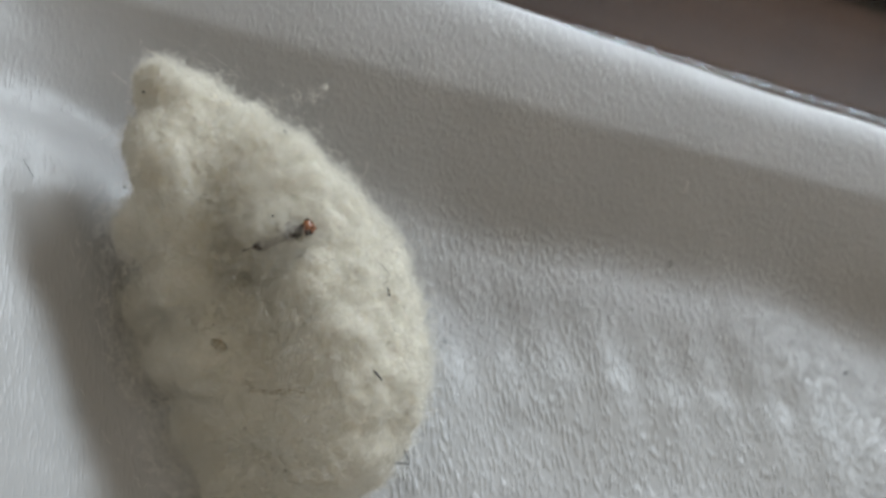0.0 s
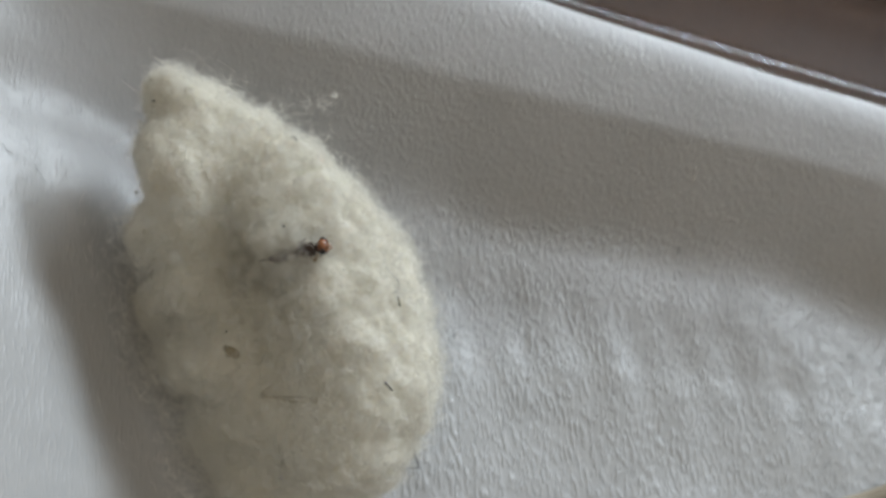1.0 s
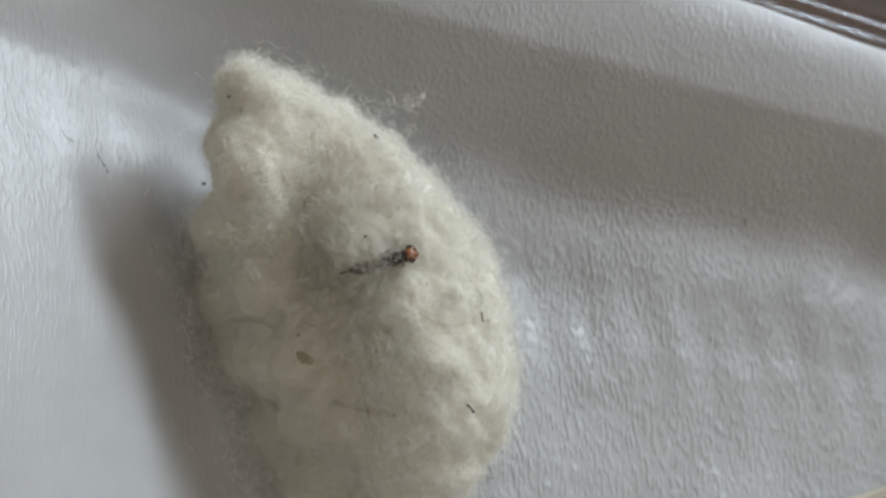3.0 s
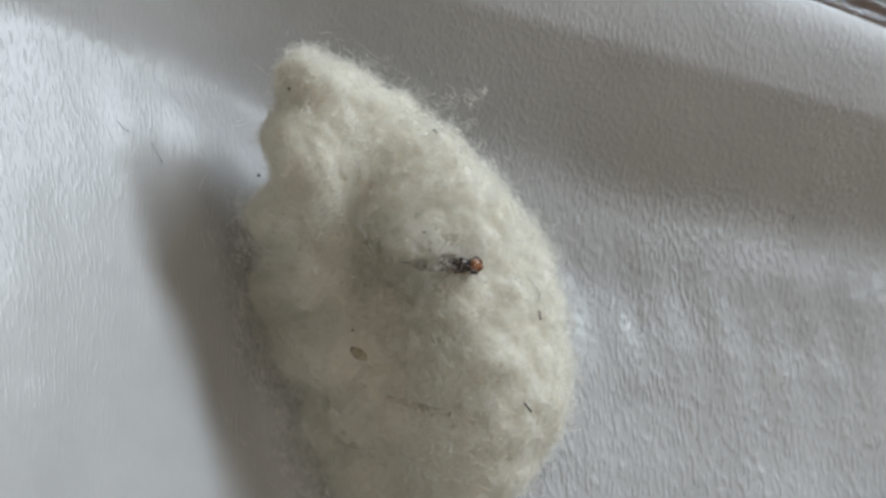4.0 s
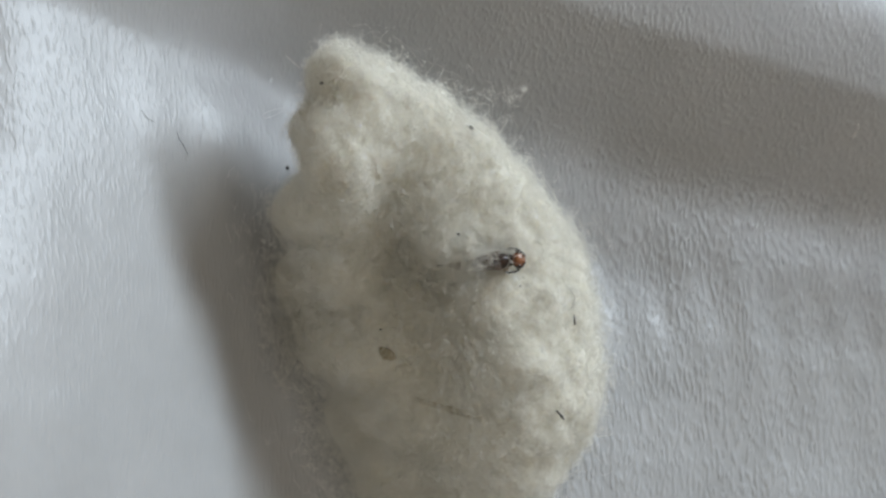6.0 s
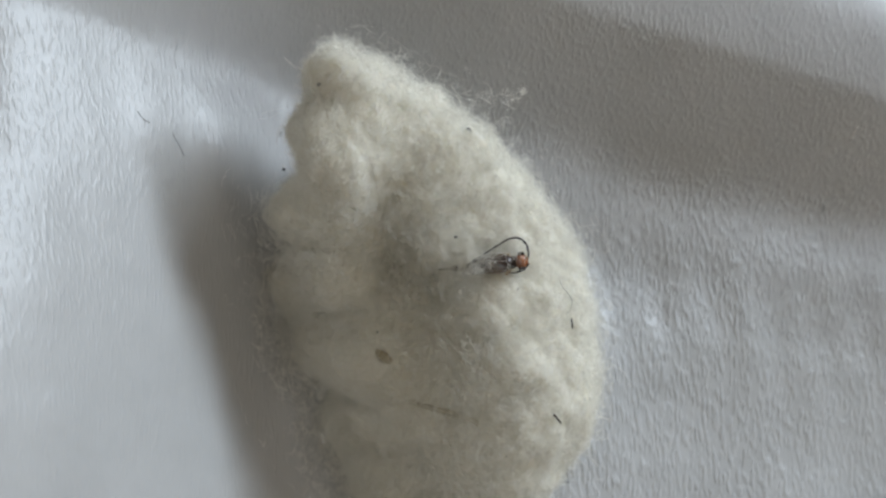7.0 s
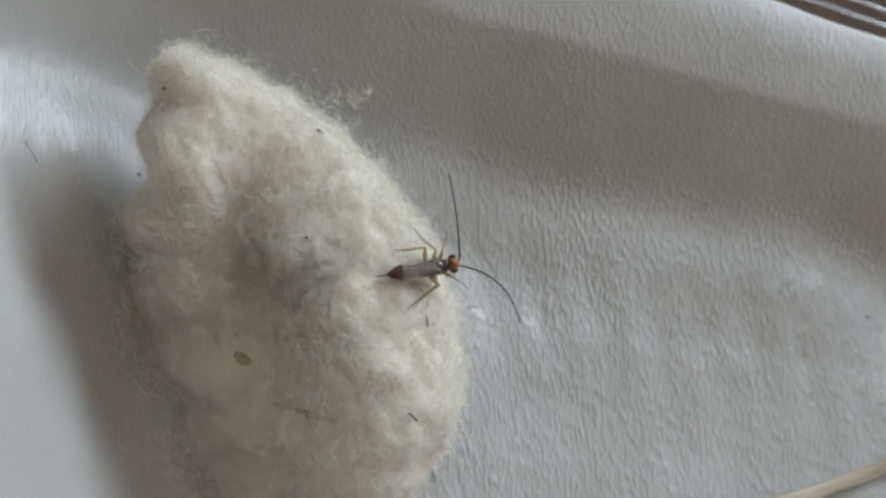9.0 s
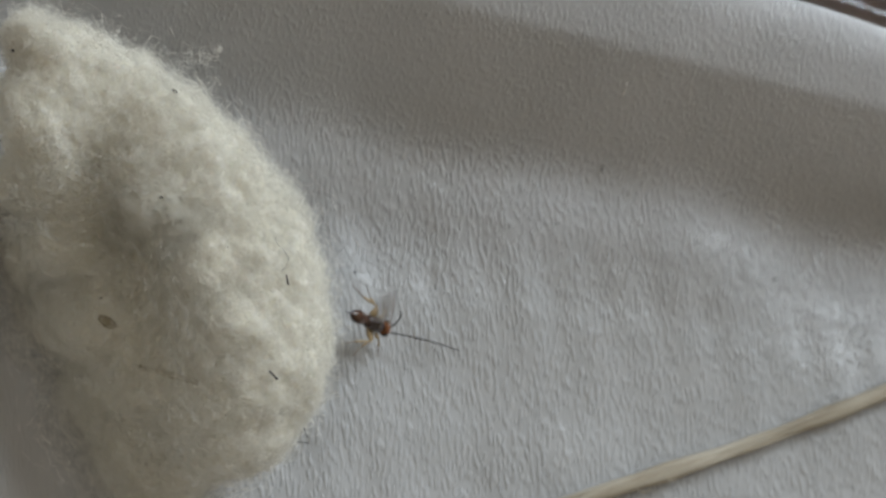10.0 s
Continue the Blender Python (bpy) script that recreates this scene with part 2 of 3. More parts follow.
def build_tray():
    root = tagged(new("plastic_tray"), "clear plastic tray lined with tissue on the wooden table", "tray")
    root.matrix_world = TRAY
    zf = TABLE_Z + 0.0003
    bm = bmesh.new()
    lows, tops = ([bm.verts.new((x, y - 0.002, z)) for x, y in rounded_loop(0.206, 0.136, 0.018)] for z in (zf, zf + 0.0012))
    n = len(lows)
    for k in range(n):
        bm.faces.new((lows[k], lows[(k + 1) % n], tops[(k + 1) % n], tops[k]))
    bm.faces.new(tops)
    bm.faces.new(lows[::-1])
    floor = part("tray_floor", bm, PLASTIC, root)
    wall_part = ring("tray_wall", [(-0.0019, zf + 0.0004), (-0.0012, zf + 0.0016), (-0.0012, zf + 0.0035), (-0.0002, 0.0008), (0.0014, 0.0009), (0.0019, 0.0013), (0.0023, 0.0013), (0.0026, 0.0010), (0.0029, 0.0014), (0.0033, 0.0015), (0.0036, 0.0012), (0.0040, 0.0016),
                                   (0.0046, 0.0042), (RIM_OUT + 0.0004, RIM_LOW - 0.0004), (RIM_OUT + 0.0014, RIM_LOW - 0.0004), (0.0056, 0.0040), (0.0050, 0.0008), (0.0016, 0.0002), (0.0000, zf + 0.0025), (0.0000, zf + 0.0008), (-0.0010, zf)], root)
    rim = ring("tray_rim", [(RIM_OUT + 0.0000, RIM_LOW), (RIM_OUT - 0.0002, RIM_LOW + 0.0006), (RIM_OUT + 0.0000, RIM_LOW + 0.0012), (RIM_OUT + 0.0006, RIM_TOP - 0.0010), (RIM_OUT + 0.0012, RIM_TOP), (RIM_OUT + 0.0030, RIM_TOP), (RIM_OUT + 0.0034, RIM_TOP - 0.0008),
                            (RIM_OUT + 0.0028, RIM_TOP - 0.0016), (RIM_OUT + 0.0020, RIM_LOW + 0.0014), (RIM_OUT + 0.0024, RIM_LOW + 0.0007), (RIM_OUT + 0.0018, RIM_LOW)], root, "thick clear plastic rim", RIM_PLASTIC)
    for ob in (floor, wall_part):
        ob.visible_shadow = False


# ---- the tissue ----
def smooth(a, b, x):
    t = np.clip((x - a) / (b - a), 0, 1)
    return t * t * (3 - 2 * t)


def waves(x, y, seed, n, lo, hi):
    """Smooth random relief of unit size, wavelengths lo to hi (mm)."""
    r = np.random.RandomState(seed)
    out = 0
    for _ in range(n):
        l, a, p = np.exp(r.uniform(np.log(lo), np.log(hi))), r.uniform(0, 2 * np.pi), r.uniform(0, 2 * np.pi)
        out = out + np.sin(2 * np.pi * (x * np.cos(a) + y * np.sin(a)) / l + p)
    return out / np.sqrt(n / 2)


def edge_y(x):
    """Far edge of the tissue (mm)."""
    return 18.5 - 0.235 * (x - 30.7) + 0.10 * np.sin(x / 7.0) + 0.06 * np.sin(x / 2.3 + 1)


def crease_y(x):
    return 12.4 - 0.185 * (x - 30.0)


def soft_over(v, w):
    """Zero below 0, v above, rounded over a width w."""
    return w * np.logaddexp(0, v / w)


def tissue_height(x, y):
    """Height of the paper (mm): a floor, a slope up the tray's wall with a crease, and a far edge that rolls over."""
    s = y - crease_y(x)
    trough = -9.0
    z = 0.25 + 0.60 * soft_over(s + 6.9, 1.0) - 0.30 * soft_over(s, 0.12)
    z = z - 0.5 * np.exp(-((s + 8.5) / 2.4) ** 2) - 1.3 * smooth(36, 47, x) * np.exp(-((s + 11.5) / 4.0) ** 2)
    z = z + (0.10 * np.sin(x / 4.3) + 0.06 * np.sin(x / 1.9 + 2)) * np.exp(-((s - trough) / 2.5) ** 2)
    # the paper rises towards the left of the wool
    z = z + (0.85 - 0.40 * smooth(-9, 11, y)) * soft_over(-9.1 + 3.6 * smooth(-9, 11, y) - x, 1.4) * (1 - smooth(11, 24, y + 0.4 * x + 5)) * (1 - 0.8 * smooth(-20, -45, x))
    z = z + 0.05 * smooth(-9, -13, s) * (np.sin(1.7 * x + 0.3 * y) + np.sin(1.06 * x - 0.2 * y + 1.0)) * (0.6 + 0.4 * np.sin(0.35 * y + 0.1 * x))
    z = z + 0.7 * np.exp(-((x + 11.4) / 2.6) ** 2 - ((y - 6.0) / 3.4) ** 2)
    z = z - 1.25 * np.exp(-((x - 13.0) / 8.0) ** 2 - ((y - 2.0) / 4.5) ** 2)
    z = z - 0.14 * np.exp(-((x - 17.6) / 0.6) ** 2 - ((y + 2.4) / 1.2) ** 2)
    z = z - 0.055 * np.maximum(2.9 - (edge_y(x) - y), 0) ** 2
    z = z + (0.015 + 0.07 * smooth(-10, -15, s)) * waves(x, y, 3, 8, 7, 24) + 0.012 * smooth(-10, -15, s) * waves(x, y, 8, 10, 2.5, 5)
    return z


def build_tissue():
    xs = np.concatenate([np.arange(-66, -24, 1.2), np.arange(-24, 62, 0.3), np.arange(62, 118, 1.2)])
    vs = np.concatenate([np.arange(0, 4, 0.15), np.arange(4, 42, 0.3), np.arange(42, 120, 1.5)])
    gx, gv = np.meshgrid(xs, vs)
    gy = edge_y(gx) - gv
    gz = tissue_height(gx, gy)
    keep = np.clip((gv - 60) / 50, 0, 1)
    gz = gz * (1 - keep) + keep * -1
    gz = np.maximum(gz, -1.6)
    verts = np.stack([gx, gy, gz], -1).reshape(-1, 3) * MM
    ny, nx = gx.shape
    i = (np.arange(ny - 1)[:, None] * nx + np.arange(nx - 1)).ravel()
    faces = np.stack([i, i + nx, i + nx + 1, i + 1], -1)
    ob = new("tissue_sheet", from_arrays("tissue_sheet", verts, faces, TISSUE))
    tagged(ob, "white creped tissue paper with soft folds lining the clear tray", "tissue paper")
    sol = ob.modifiers.new("thickness", "SOLIDIFY")
    sol.thickness, sol.offset = 0.00018, -1
    return ob


# ---- the cotton wool ----
LOBES = [  # x, y, z, radius across, half height (mm)
    # the cap
    (-5.3, 8.5, 8.6, 2.3, 2.7), (-5.8, 5.8, 8.2, 2.2, 2.6), (-2.7, 7.2, 7.9, 2.8, 2.8), (-7.2, 9.8, 9.6, 1.2, 2.0), (-7.0, 4.8, 8.8, 1.3, 2.1), (-7.3, 6.9, 8.0, 1.3, 2.5),
    # the lit ridge
    (0.3, 4.7, 8.0, 3.1, 3.0), (2.6, 2.2, 7.5, 3.1, 3.2), (4.3, -1.2, 6.9, 3.7, 3.7), (5.0, -4.8, 6.3, 3.8, 3.9), (4.9, -8.0, 5.7, 3.6, 3.8), (3.6, -10.4, 4.6, 3.4, 3.6),
    # its crest, which breaks off towards the shaded side, with the insect's hole
    (-1.2, 3.2, 8.0, 1.4, 2.1), (0.8, 1.5, 8.0, 1.3, 1.9), (-0.8, 1.2, 8.6, 0.9, 1.6), (2.1, -2.2, 8.3, 1.4, 2.3), (3.3, -5.6, 8.0, 1.4, 2.3), (4.0, -8.4, 7.2, 1.3, 2.2),
    # lumps of the shaded flank
    (-5.4, -0.3, 4.6, 1.9, 1.8), (-4.2, 2.2, 4.8, 2.2, 2.4), (-7.0, 3.2, 4.4, 1.7, 2.6), (-2.6, -1.6, 3.2, 2.2, 2.3), (-2.8, -4.9, 3.2, 2.1, 2.5),
    (-4.7, -3.6, 0.8, 2.2, 2.4), (-0.4, -8.0, 2.4, 2.3, 2.6), (-2.8, -8.2, -0.2, 2.4, 2.3), (0.8, -12.2, 0.2, 3.0, 2.6), (-1.0, -11.4, -0.6, 2.5, 2.2),
    (0.4, -1.6, 2.4, 3.0, 3.3), (1.4, -5.6, 2.4, 3.0, 3.1), (-3.6, 4.6, 4.6, 2.8, 3.6), (-5.6, 3.2, 6.6, 1.6, 2.2), (-6.4, -0.4, 0.8, 1.9, 2.0),
]


def wool_field(p):
    f = 0
    for x, y, z, r, h in LOBES:
        d2 = ((p[..., 0] - x) ** 2 + (p[..., 1] - y) ** 2) / (r * r) + ((p[..., 2] - z) / h) ** 2
        f = f + np.exp(-1.6 * (d2 - 1))
    return f


def wool_mesh():
    """A lumpy closed skin round the lobes, with fine tufts."""
    nu, nv = 420, 210
    th = np.linspace(0, 2 * np.pi, nu, endpoint=False)
    ph = np.linspace(-0.5 * np.pi + 0.012, 0.5 * np.pi - 0.012, nv)
    T, Q = np.meshgrid(th, ph)
    d = np.stack([np.cos(T) * np.cos(Q), np.sin(T) * np.cos(Q), np.sin(Q)], -1)
    c = np.array([-0.5, -1.0, 3.5])
    lo, hi = np.full(T.shape, 1.0), np.full(T.shape, 26.0)
    for r in np.linspace(24, 1, 70):
        inside = (wool_field(c + d * r) > 1.25) & (hi > 25.5)
        lo, hi = np.where(inside, r, lo), np.where(inside, r + 0.34, hi)
    hi = np.where(hi > 25.5, 1.5, hi)
    for _ in range(8):
        mid = (lo + hi) / 2
        inside = wool_field(c + d * mid[..., None]) > 1.25
        lo, hi = np.where(inside, mid, lo), np.where(inside, hi, mid)
    p = c + d * ((lo + hi) / 2)[..., None]
    flat = p.reshape(-1, 3)
    out = np.empty(len(flat))
    for i, q in enumerate(flat):
        v = Vector(q)
        out[i] = 0.50 * noise.noise(v * 0.3) + 0.36 * noise.noise(v * 0.62) + 0.20 * noise.noise(v * 1.25) + 0.09 * noise.noise(v * 2.6) - 0.12
    flat = flat + d.reshape(-1, 3) * out[:, None]
    floor = tissue_height(flat[:, 0], flat[:, 1]) - 0.25
    flat[:, 2] = np.maximum(flat[:, 2], floor)
    i = (np.arange(nv - 1)[:, None] * nu + np.arange(nu)).ravel()
    j = (np.arange(nv - 1)[:, None] * nu + (np.arange(nu) + 1) % nu).ravel()
    faces = np.stack([i, j, j + nu, i + nu], -1)
    return flat * MM, [tuple(f) for f in faces] + [tuple(range(nu))[::-1], tuple(range((nv - 1) * nu, nv * nu))]


def ribbons(rnd, base, n, length, lift, half, m):
    """Thin crimped fibres: one by one a bent band through m points, about each base point."""
    count = len(base)
    t = rnd.normal(size=(count, 3))
    t -= n * (t * n).sum(1, keepdims=True)
    t /= np.linalg.norm(t, axis=1, keepdims=True)
    b = np.cross(n, t)
    turn, p1, p2 = rnd.normal(size=count) * 3.4, rnd.uniform(0, 6.28, count), rnd.uniform(0, 6.28, count)
    crimp = length * 0.11 * rnd.rand(count)
    tilt = rnd.normal(size=count) * 0.9
    side = np.cos(tilt)[:, None] * b + np.sin(tilt)[:, None] * n
    wide = half * (0.7 + 0.8 * rnd.rand(count))
    pts = np.empty((count, m, 2, 3))
    for s in range(m):
        u = s / (m - 1)
        ang = (turn * (u - 0.5))[:, None]
        q = base + (t * np.cos(ang) + b * np.sin(ang)) * (length * (u - 0.5))[:, None]
        q = q + n * (lift * (0.35 + 0.65 * math.sin(math.pi * u)) + crimp * np.sin(7 * u + p1))[:, None] + b * (crimp * np.sin(8 * u + p2))[:, None]
        pts[:, s, 0] = q + side * wide[:, None]
        pts[:, s, 1] = q - side * wide[:, None]
    i = (np.arange(count)[:, None] * 2 * m + 2 * np.arange(m - 1)).ravel()
    return pts.reshape(-1, 3), np.stack([i, i + 1, i + 3, i + 2], -1)


def quad_mesh(name, verts, quads, mat):
    me = bpy.data.meshes.new(name)
    me.vertices.add(len(verts))
    me.vertices.foreach_set("co", verts.astype(np.float32).ravel())
    me.loops.add(4 * len(quads))
    me.loops.foreach_set("vertex_index", quads.astype(np.int32).ravel())
    me.polygons.add(len(quads))
    me.polygons.foreach_set("loop_start", np.arange(0, 4 * len(quads), 4, dtype=np.int32))
    me.polygons.foreach_set("use_smooth", np.ones(len(quads), dtype=bool))
    me.materials.append(mat)
    me.update(calc_edges=True)
    return me


def build_cotton():
    verts, faces = wool_mesh()
    root = tagged(new("cotton_wool"), "cream white tuft of raw cotton wool on tissue paper", "cotton wool")
    me = from_arrays("wool_body", verts, faces, COTTON)
    body = new("wool_body", me)
    body.parent = root
    rnd = np.random.RandomState(5)
    tree = BVHTree.FromPolygons([Vector(v) for v in verts], [f for f in faces if len(f) == 4])
    # crimped fibres all over the skin, in clumps, standing off more on the far and right flanks
    quads = np.array([f for f in faces if len(f) == 4])
    a, b, c, d = (verts[quads[:, k]] for k in range(4))
    cross = np.cross(c - a, d - b)
    area = np.linalg.norm(cross, axis=1)
    normal = cross / area[:, None]
    if (normal * ((a + c) / 2 - verts.mean(0))).sum() < 0:
        normal = -normal
    weight = area * (normal[:, 2] > -0.3)
    pick = rnd.choice(len(quads), 95000, p=weight / weight.sum())
    u, v = rnd.rand(2, len(pick), 1)
    base = (a[pick] * (1 - u) + b[pick] * u) * (1 - v) + (d[pick] * (1 - u) + c[pick] * u) * v
    n = normal[pick]
    clump = np.array([noise.noise(Vector(q) * 850) + 0.6 * noise.noise(Vector(q) * 2100) for q in base])
    keep = (rnd.rand(len(pick)) < 0.72 + 0.5 * clump) & (base[:, 2] > (tissue_height(base[:, 0] / MM, base[:, 1] / MM) + 0.02) * MM)
    base, n, clump = base[keep], n[keep], clump[keep]
    count = len(base)
    halo = np.clip(n[:, 0] * 0.8 + n[:, 1] * 0.6, 0, 1)
    lift = rnd.exponential(0.00009, count) * (1 + 1.2 * np.clip(clump, 0, 1)) + (rnd.rand(count) < 0.10 + 0.30 * halo) * rnd.exponential(0.00026, count)
    length = 0.00085 * np.exp(rnd.normal(size=count) * 0.4)
    sheets = [ribbons(rnd, base, n, length, lift, 0.0000068, 7)]
    # a loose veil that thins out from the shaded flank
    shade = np.clip(-normal[:, 0] * 0.8 - normal[:, 1] * 0.5, 0, 1) * area * (a[:, 1] < 0.004) * (normal[:, 2] > -0.6)
    pick = rnd.choice(len(quads), 15000, p=shade / shade.sum())
    off = rnd.exponential(0.0007, len(pick))
    at = (a[pick] + c[pick]) / 2 + normal[pick] * off[:, None]
    ok = at[:, 2] > (tissue_height(at[:, 0] / MM, at[:, 1] / MM) + 0.05) * MM
    at, nn = at[ok], normal[pick][ok]
    sheets.append(ribbons(rnd, at, nn, 0.0011 * (0.5 + rnd.rand(len(at))), np.zeros(len(at)), 0.0000055, 7))
    # longer strands: over the insect's way out, and wisps off the far and right flanks
    spots = [(0.2, 0.1, 0.45, 0.45, 1900, 1.0, 0.0010), (0.6, -0.2, 0.35, 0.35, 900, 0.9, 0.0011), (-0.7, 0.3, 0.8, 0.6, 2000, 1.0, 0.0012), (-1.0, 2.0, 1.6, 1.6, 320, 1.1, 0.0003), (3.0, 8.6, 1.8, 0.8, 320, 1.2, 0.0012),
             (6.2, 5.6, 1.2, 1.4, 224, 1.2, 0.0009), (8.6, 1.6, 1.0, 1.6, 224, 1.2, 0.0009), (9.6, -3.0, 0.7, 3.0, 224, 1.1, 0.0008), (-6.0, 10.6, 1.6, 0.6, 320, 1.0, 0.0009)]
    for cx, cy, sx, sy, number, long, up in spots:
        at, ns = [], []
        for k in range(number):
            hit, nn, _, _ = tree.ray_cast(Vector(((cx + rnd.normal() * sx) * MM, (cy + rnd.normal() * sy) * MM, 0.03)), Vector((0, 0, -1)))
            if hit is not None:
                at.append(hit)
                ns.append(nn if nn.z > 0 else -nn)
        sheets.append(ribbons(rnd, np.array(at), np.array(ns), long * MM * (0.5 + rnd.rand(len(at))), up * rnd.rand(len(at)), 0.0000065, 9))
    # wisps that trail off onto the paper on the shaded side
    at = []
    for k in range(14000):
        ang = radians(rnd.uniform(150, 290))
        d = Vector((math.cos(ang), math.sin(ang), 0))
        hit, _, _, _ = tree.ray_cast(Vector((0.5, -2.0, 0.2)) * MM + d * 0.03, -d)
        if hit is None:
            continue
        out = min(rnd.exponential(0.9) - 1.3, 2.2)
        x, y = hit.x / MM + d.x * out, hit.y / MM + d.y * out
        low = float(tissue_height(np.array(x), np.array(y)))
        at.append((x * MM, y * MM, (low + 0.08 + rnd.rand() ** 1.5 * 1.6 * math.exp(-max(out, 0) / 1.5)) * MM))
    at = np.array(at)
    sheets.append(ribbons(rnd, at, np.tile([0.0, 0.0, 1.0], (len(at), 1)), 0.0010 * (0.5 + rnd.rand(len(at))), np.zeros(len(at)), 0.000006, 6))
    # loose loops that stand off the far and right rims
    rim = np.clip(normal[:, 0] * 0.75 + normal[:, 1] * 0.65, 0, 1) ** 2 * area * (a[:, 2] > 0.004)
    pick = rnd.choice(len(quads), 9000, p=rim / rim.sum())
    off = rnd.exponential(0.00038, len(pick))
    patchy = np.array([noise.noise(Vector(q) * 520) for q in a[pick]]) > -0.12
    at = ((a[pick] + c[pick]) / 2 + normal[pick] * off[:, None])[patchy]
    sheets.append(ribbons(rnd, at, normal[pick][patchy], 0.0012 * (0.4 + rnd.rand(len(at))), np.zeros(len(at)), 0.0000058, 9))
    # a stray tuft and the strands that hold it
    way = rnd.rand(36, 1) ** 0.6
    at = (np.array([[-0.6, 8.3, 10.6]]) * (1 - way) + np.array([[2.1, 8.4, 12.9]]) * way + rnd.normal(size=(36, 3)) * (0.55 - 0.42 * way)) * MM
    sheets.append(ribbons(rnd, at, np.tile([0.0, 0.0, 1.0], (36, 1)), 0.0009 * (0.5 + rnd.rand(36)), np.zeros(36), 0.0000065, 9))
    at = (np.array([[2.2, 8.5, 13.1]]) + rnd.normal(size=(30, 3)) * 0.10) * MM
    sheets.append(ribbons(rnd, at, np.tile([0.0, 0.0, 1.0], (30, 1)), 0.00035 * (0.5 + rnd.rand(30)), np.zeros(30), 0.000006, 6))
    fv = np.concatenate([q for q, _ in sheets])
    shift = np.cumsum([0] + [len(q) for q, _ in sheets])
    ff = np.concatenate([q + o for (_, q), o in zip(sheets, shift)])
    fv[:, 2] = np.maximum(fv[:, 2], (tissue_height(fv[:, 0] / MM, fv[:, 1] / MM) + 0.03) * MM)
    fz = new("fibre_fuzz", quad_mesh("fibre_fuzz", fv, ff, FIBRE))
    fz.parent = root
    tagged(fz, "fine loose white cotton fibres", kind="stuff")
    return root, tree


# ---- straw, specks ----
def build_straw():
    root = tagged(new("dry_straw_stalk"), "pale tan dry plant stalk lying on the tissue", "straw")
    lie = pose(14 * MM, -18.7 * MM, 0, 0, 0, 14)
    root.matrix_world = lie
    back = lie.inverted()
    pts, rad = [], []
    for k in range(25):
        u = k / 24
        x = 14 + 50 * u
        y = -18.9 + 10.6 * u + 1.6 * u * u + 0.15 * math.sin(u * 9 + 0.5)
        z = float(tissue_height(np.array(x), np.array(y))) + 0.55 + 0.1 * math.sin(9 * u)
        pts.append(back @ (Vector((x, y, z)) * MM))
        rad.append((0.00052 + 0.00008 * math.sin(u * 21) + 0.00005 * math.sin(u * 53)))
    bm = bmesh.new()
    tube(bm, pts, rad, 14)
    part("stalk", bm, STRAW, root)
    # a torn sheath near the foot, with curled and split ends
    def at_stalk(u, over=0.0, across=0.0):
        k = min(int(u * 24), 23)
        p = Vector(pts[k]).lerp(Vector(pts[k + 1]), u * 24 - k)
        d = (Vector(pts[k + 1]) - Vector(pts[k])).normalized()
        return p + Vector((-d.y, d.x, 0)) * across * MM + Vector((0, 0, over * MM))
    for u0, u1, c0, c1, over, r in ((0.30, 0.62, -0.36, -0.30, 0.34, 0.10), (0.22, 0.47, 0.30, 0.22, 0.38, 0.10), (0.42, 0.80, 0.10, 0.20, 0.46, 0.06), (0.55, 0.95, -0.20, -0.12, 0.44, 0.06)):
        bm = bmesh.new()
        tube(bm, [at_stalk(u0 + (u1 - u0) * k / 9, over + 0.03 * math.sin(2.1 * k), c0 + (c1 - c0) * k / 9 + 0.04 * math.sin(1.7 * k)) for k in range(10)],
             [r * MM * (0.15 + 0.85 * math.sin(math.pi * (k + 0.4) / 9.8)) for k in range(10)], 8)
        part("sheath_strip", bm, STRAW, root)
    for u0, size, flat in ((0.335, 0.55, 0.75), (0.375, 0.40, 0.6)):
        bm = bmesh.new()
        c = at_stalk(u0, 0.45, -0.35)
        tube(bm, [c + Vector((size * math.cos(a) * MM, size * flat * math.sin(a) * MM, 0.08 * math.sin(2 * a) * MM)) for a in [radians(80 + 24 * k) for k in range(11)]],
             [0.07 * MM * (1 - 0.05 * k) for k in range(11)], 7)
        part("curled_fibre", bm, STRAW, root, "curled pale frayed fibre")


# ---- specks and hairs ----
def on_wool(x, y):
    at, _, _, _ = WOOL.ray_cast(Vector((x * MM, y * MM, 0.03)), Vector((0, 0, -1)))
    return at.z / MM if at else float(tissue_height(np.array(x), np.array(y)))


def on_paper(x, y):
    return float(tissue_height(np.array(float(x)), np.array(float(y)))) + 0.02


def hair(name, label, category, pts, rad, ground, lift=0.03, mat=None, group=""):
    """A thin bent fibre through plan points (mm), lying on what is under it."""
    fine = []
    for k in range(len(pts) - 1):
        for u in (0, 0.33, 0.66):
            fine.append([a + (b - a) * u for a, b in zip(pts[k], pts[k + 1])])
    fine.append(list(pts[-1]))
    bm = bmesh.new()
    tube(bm, [(x * MM, y * MM, (ground(x, y) + lift) * MM) for x, y in fine], rad * MM, 6)
    ob = new(name, mesh_of(bm, name, mat or DARK))
    return tagged(ob, label, category, group)


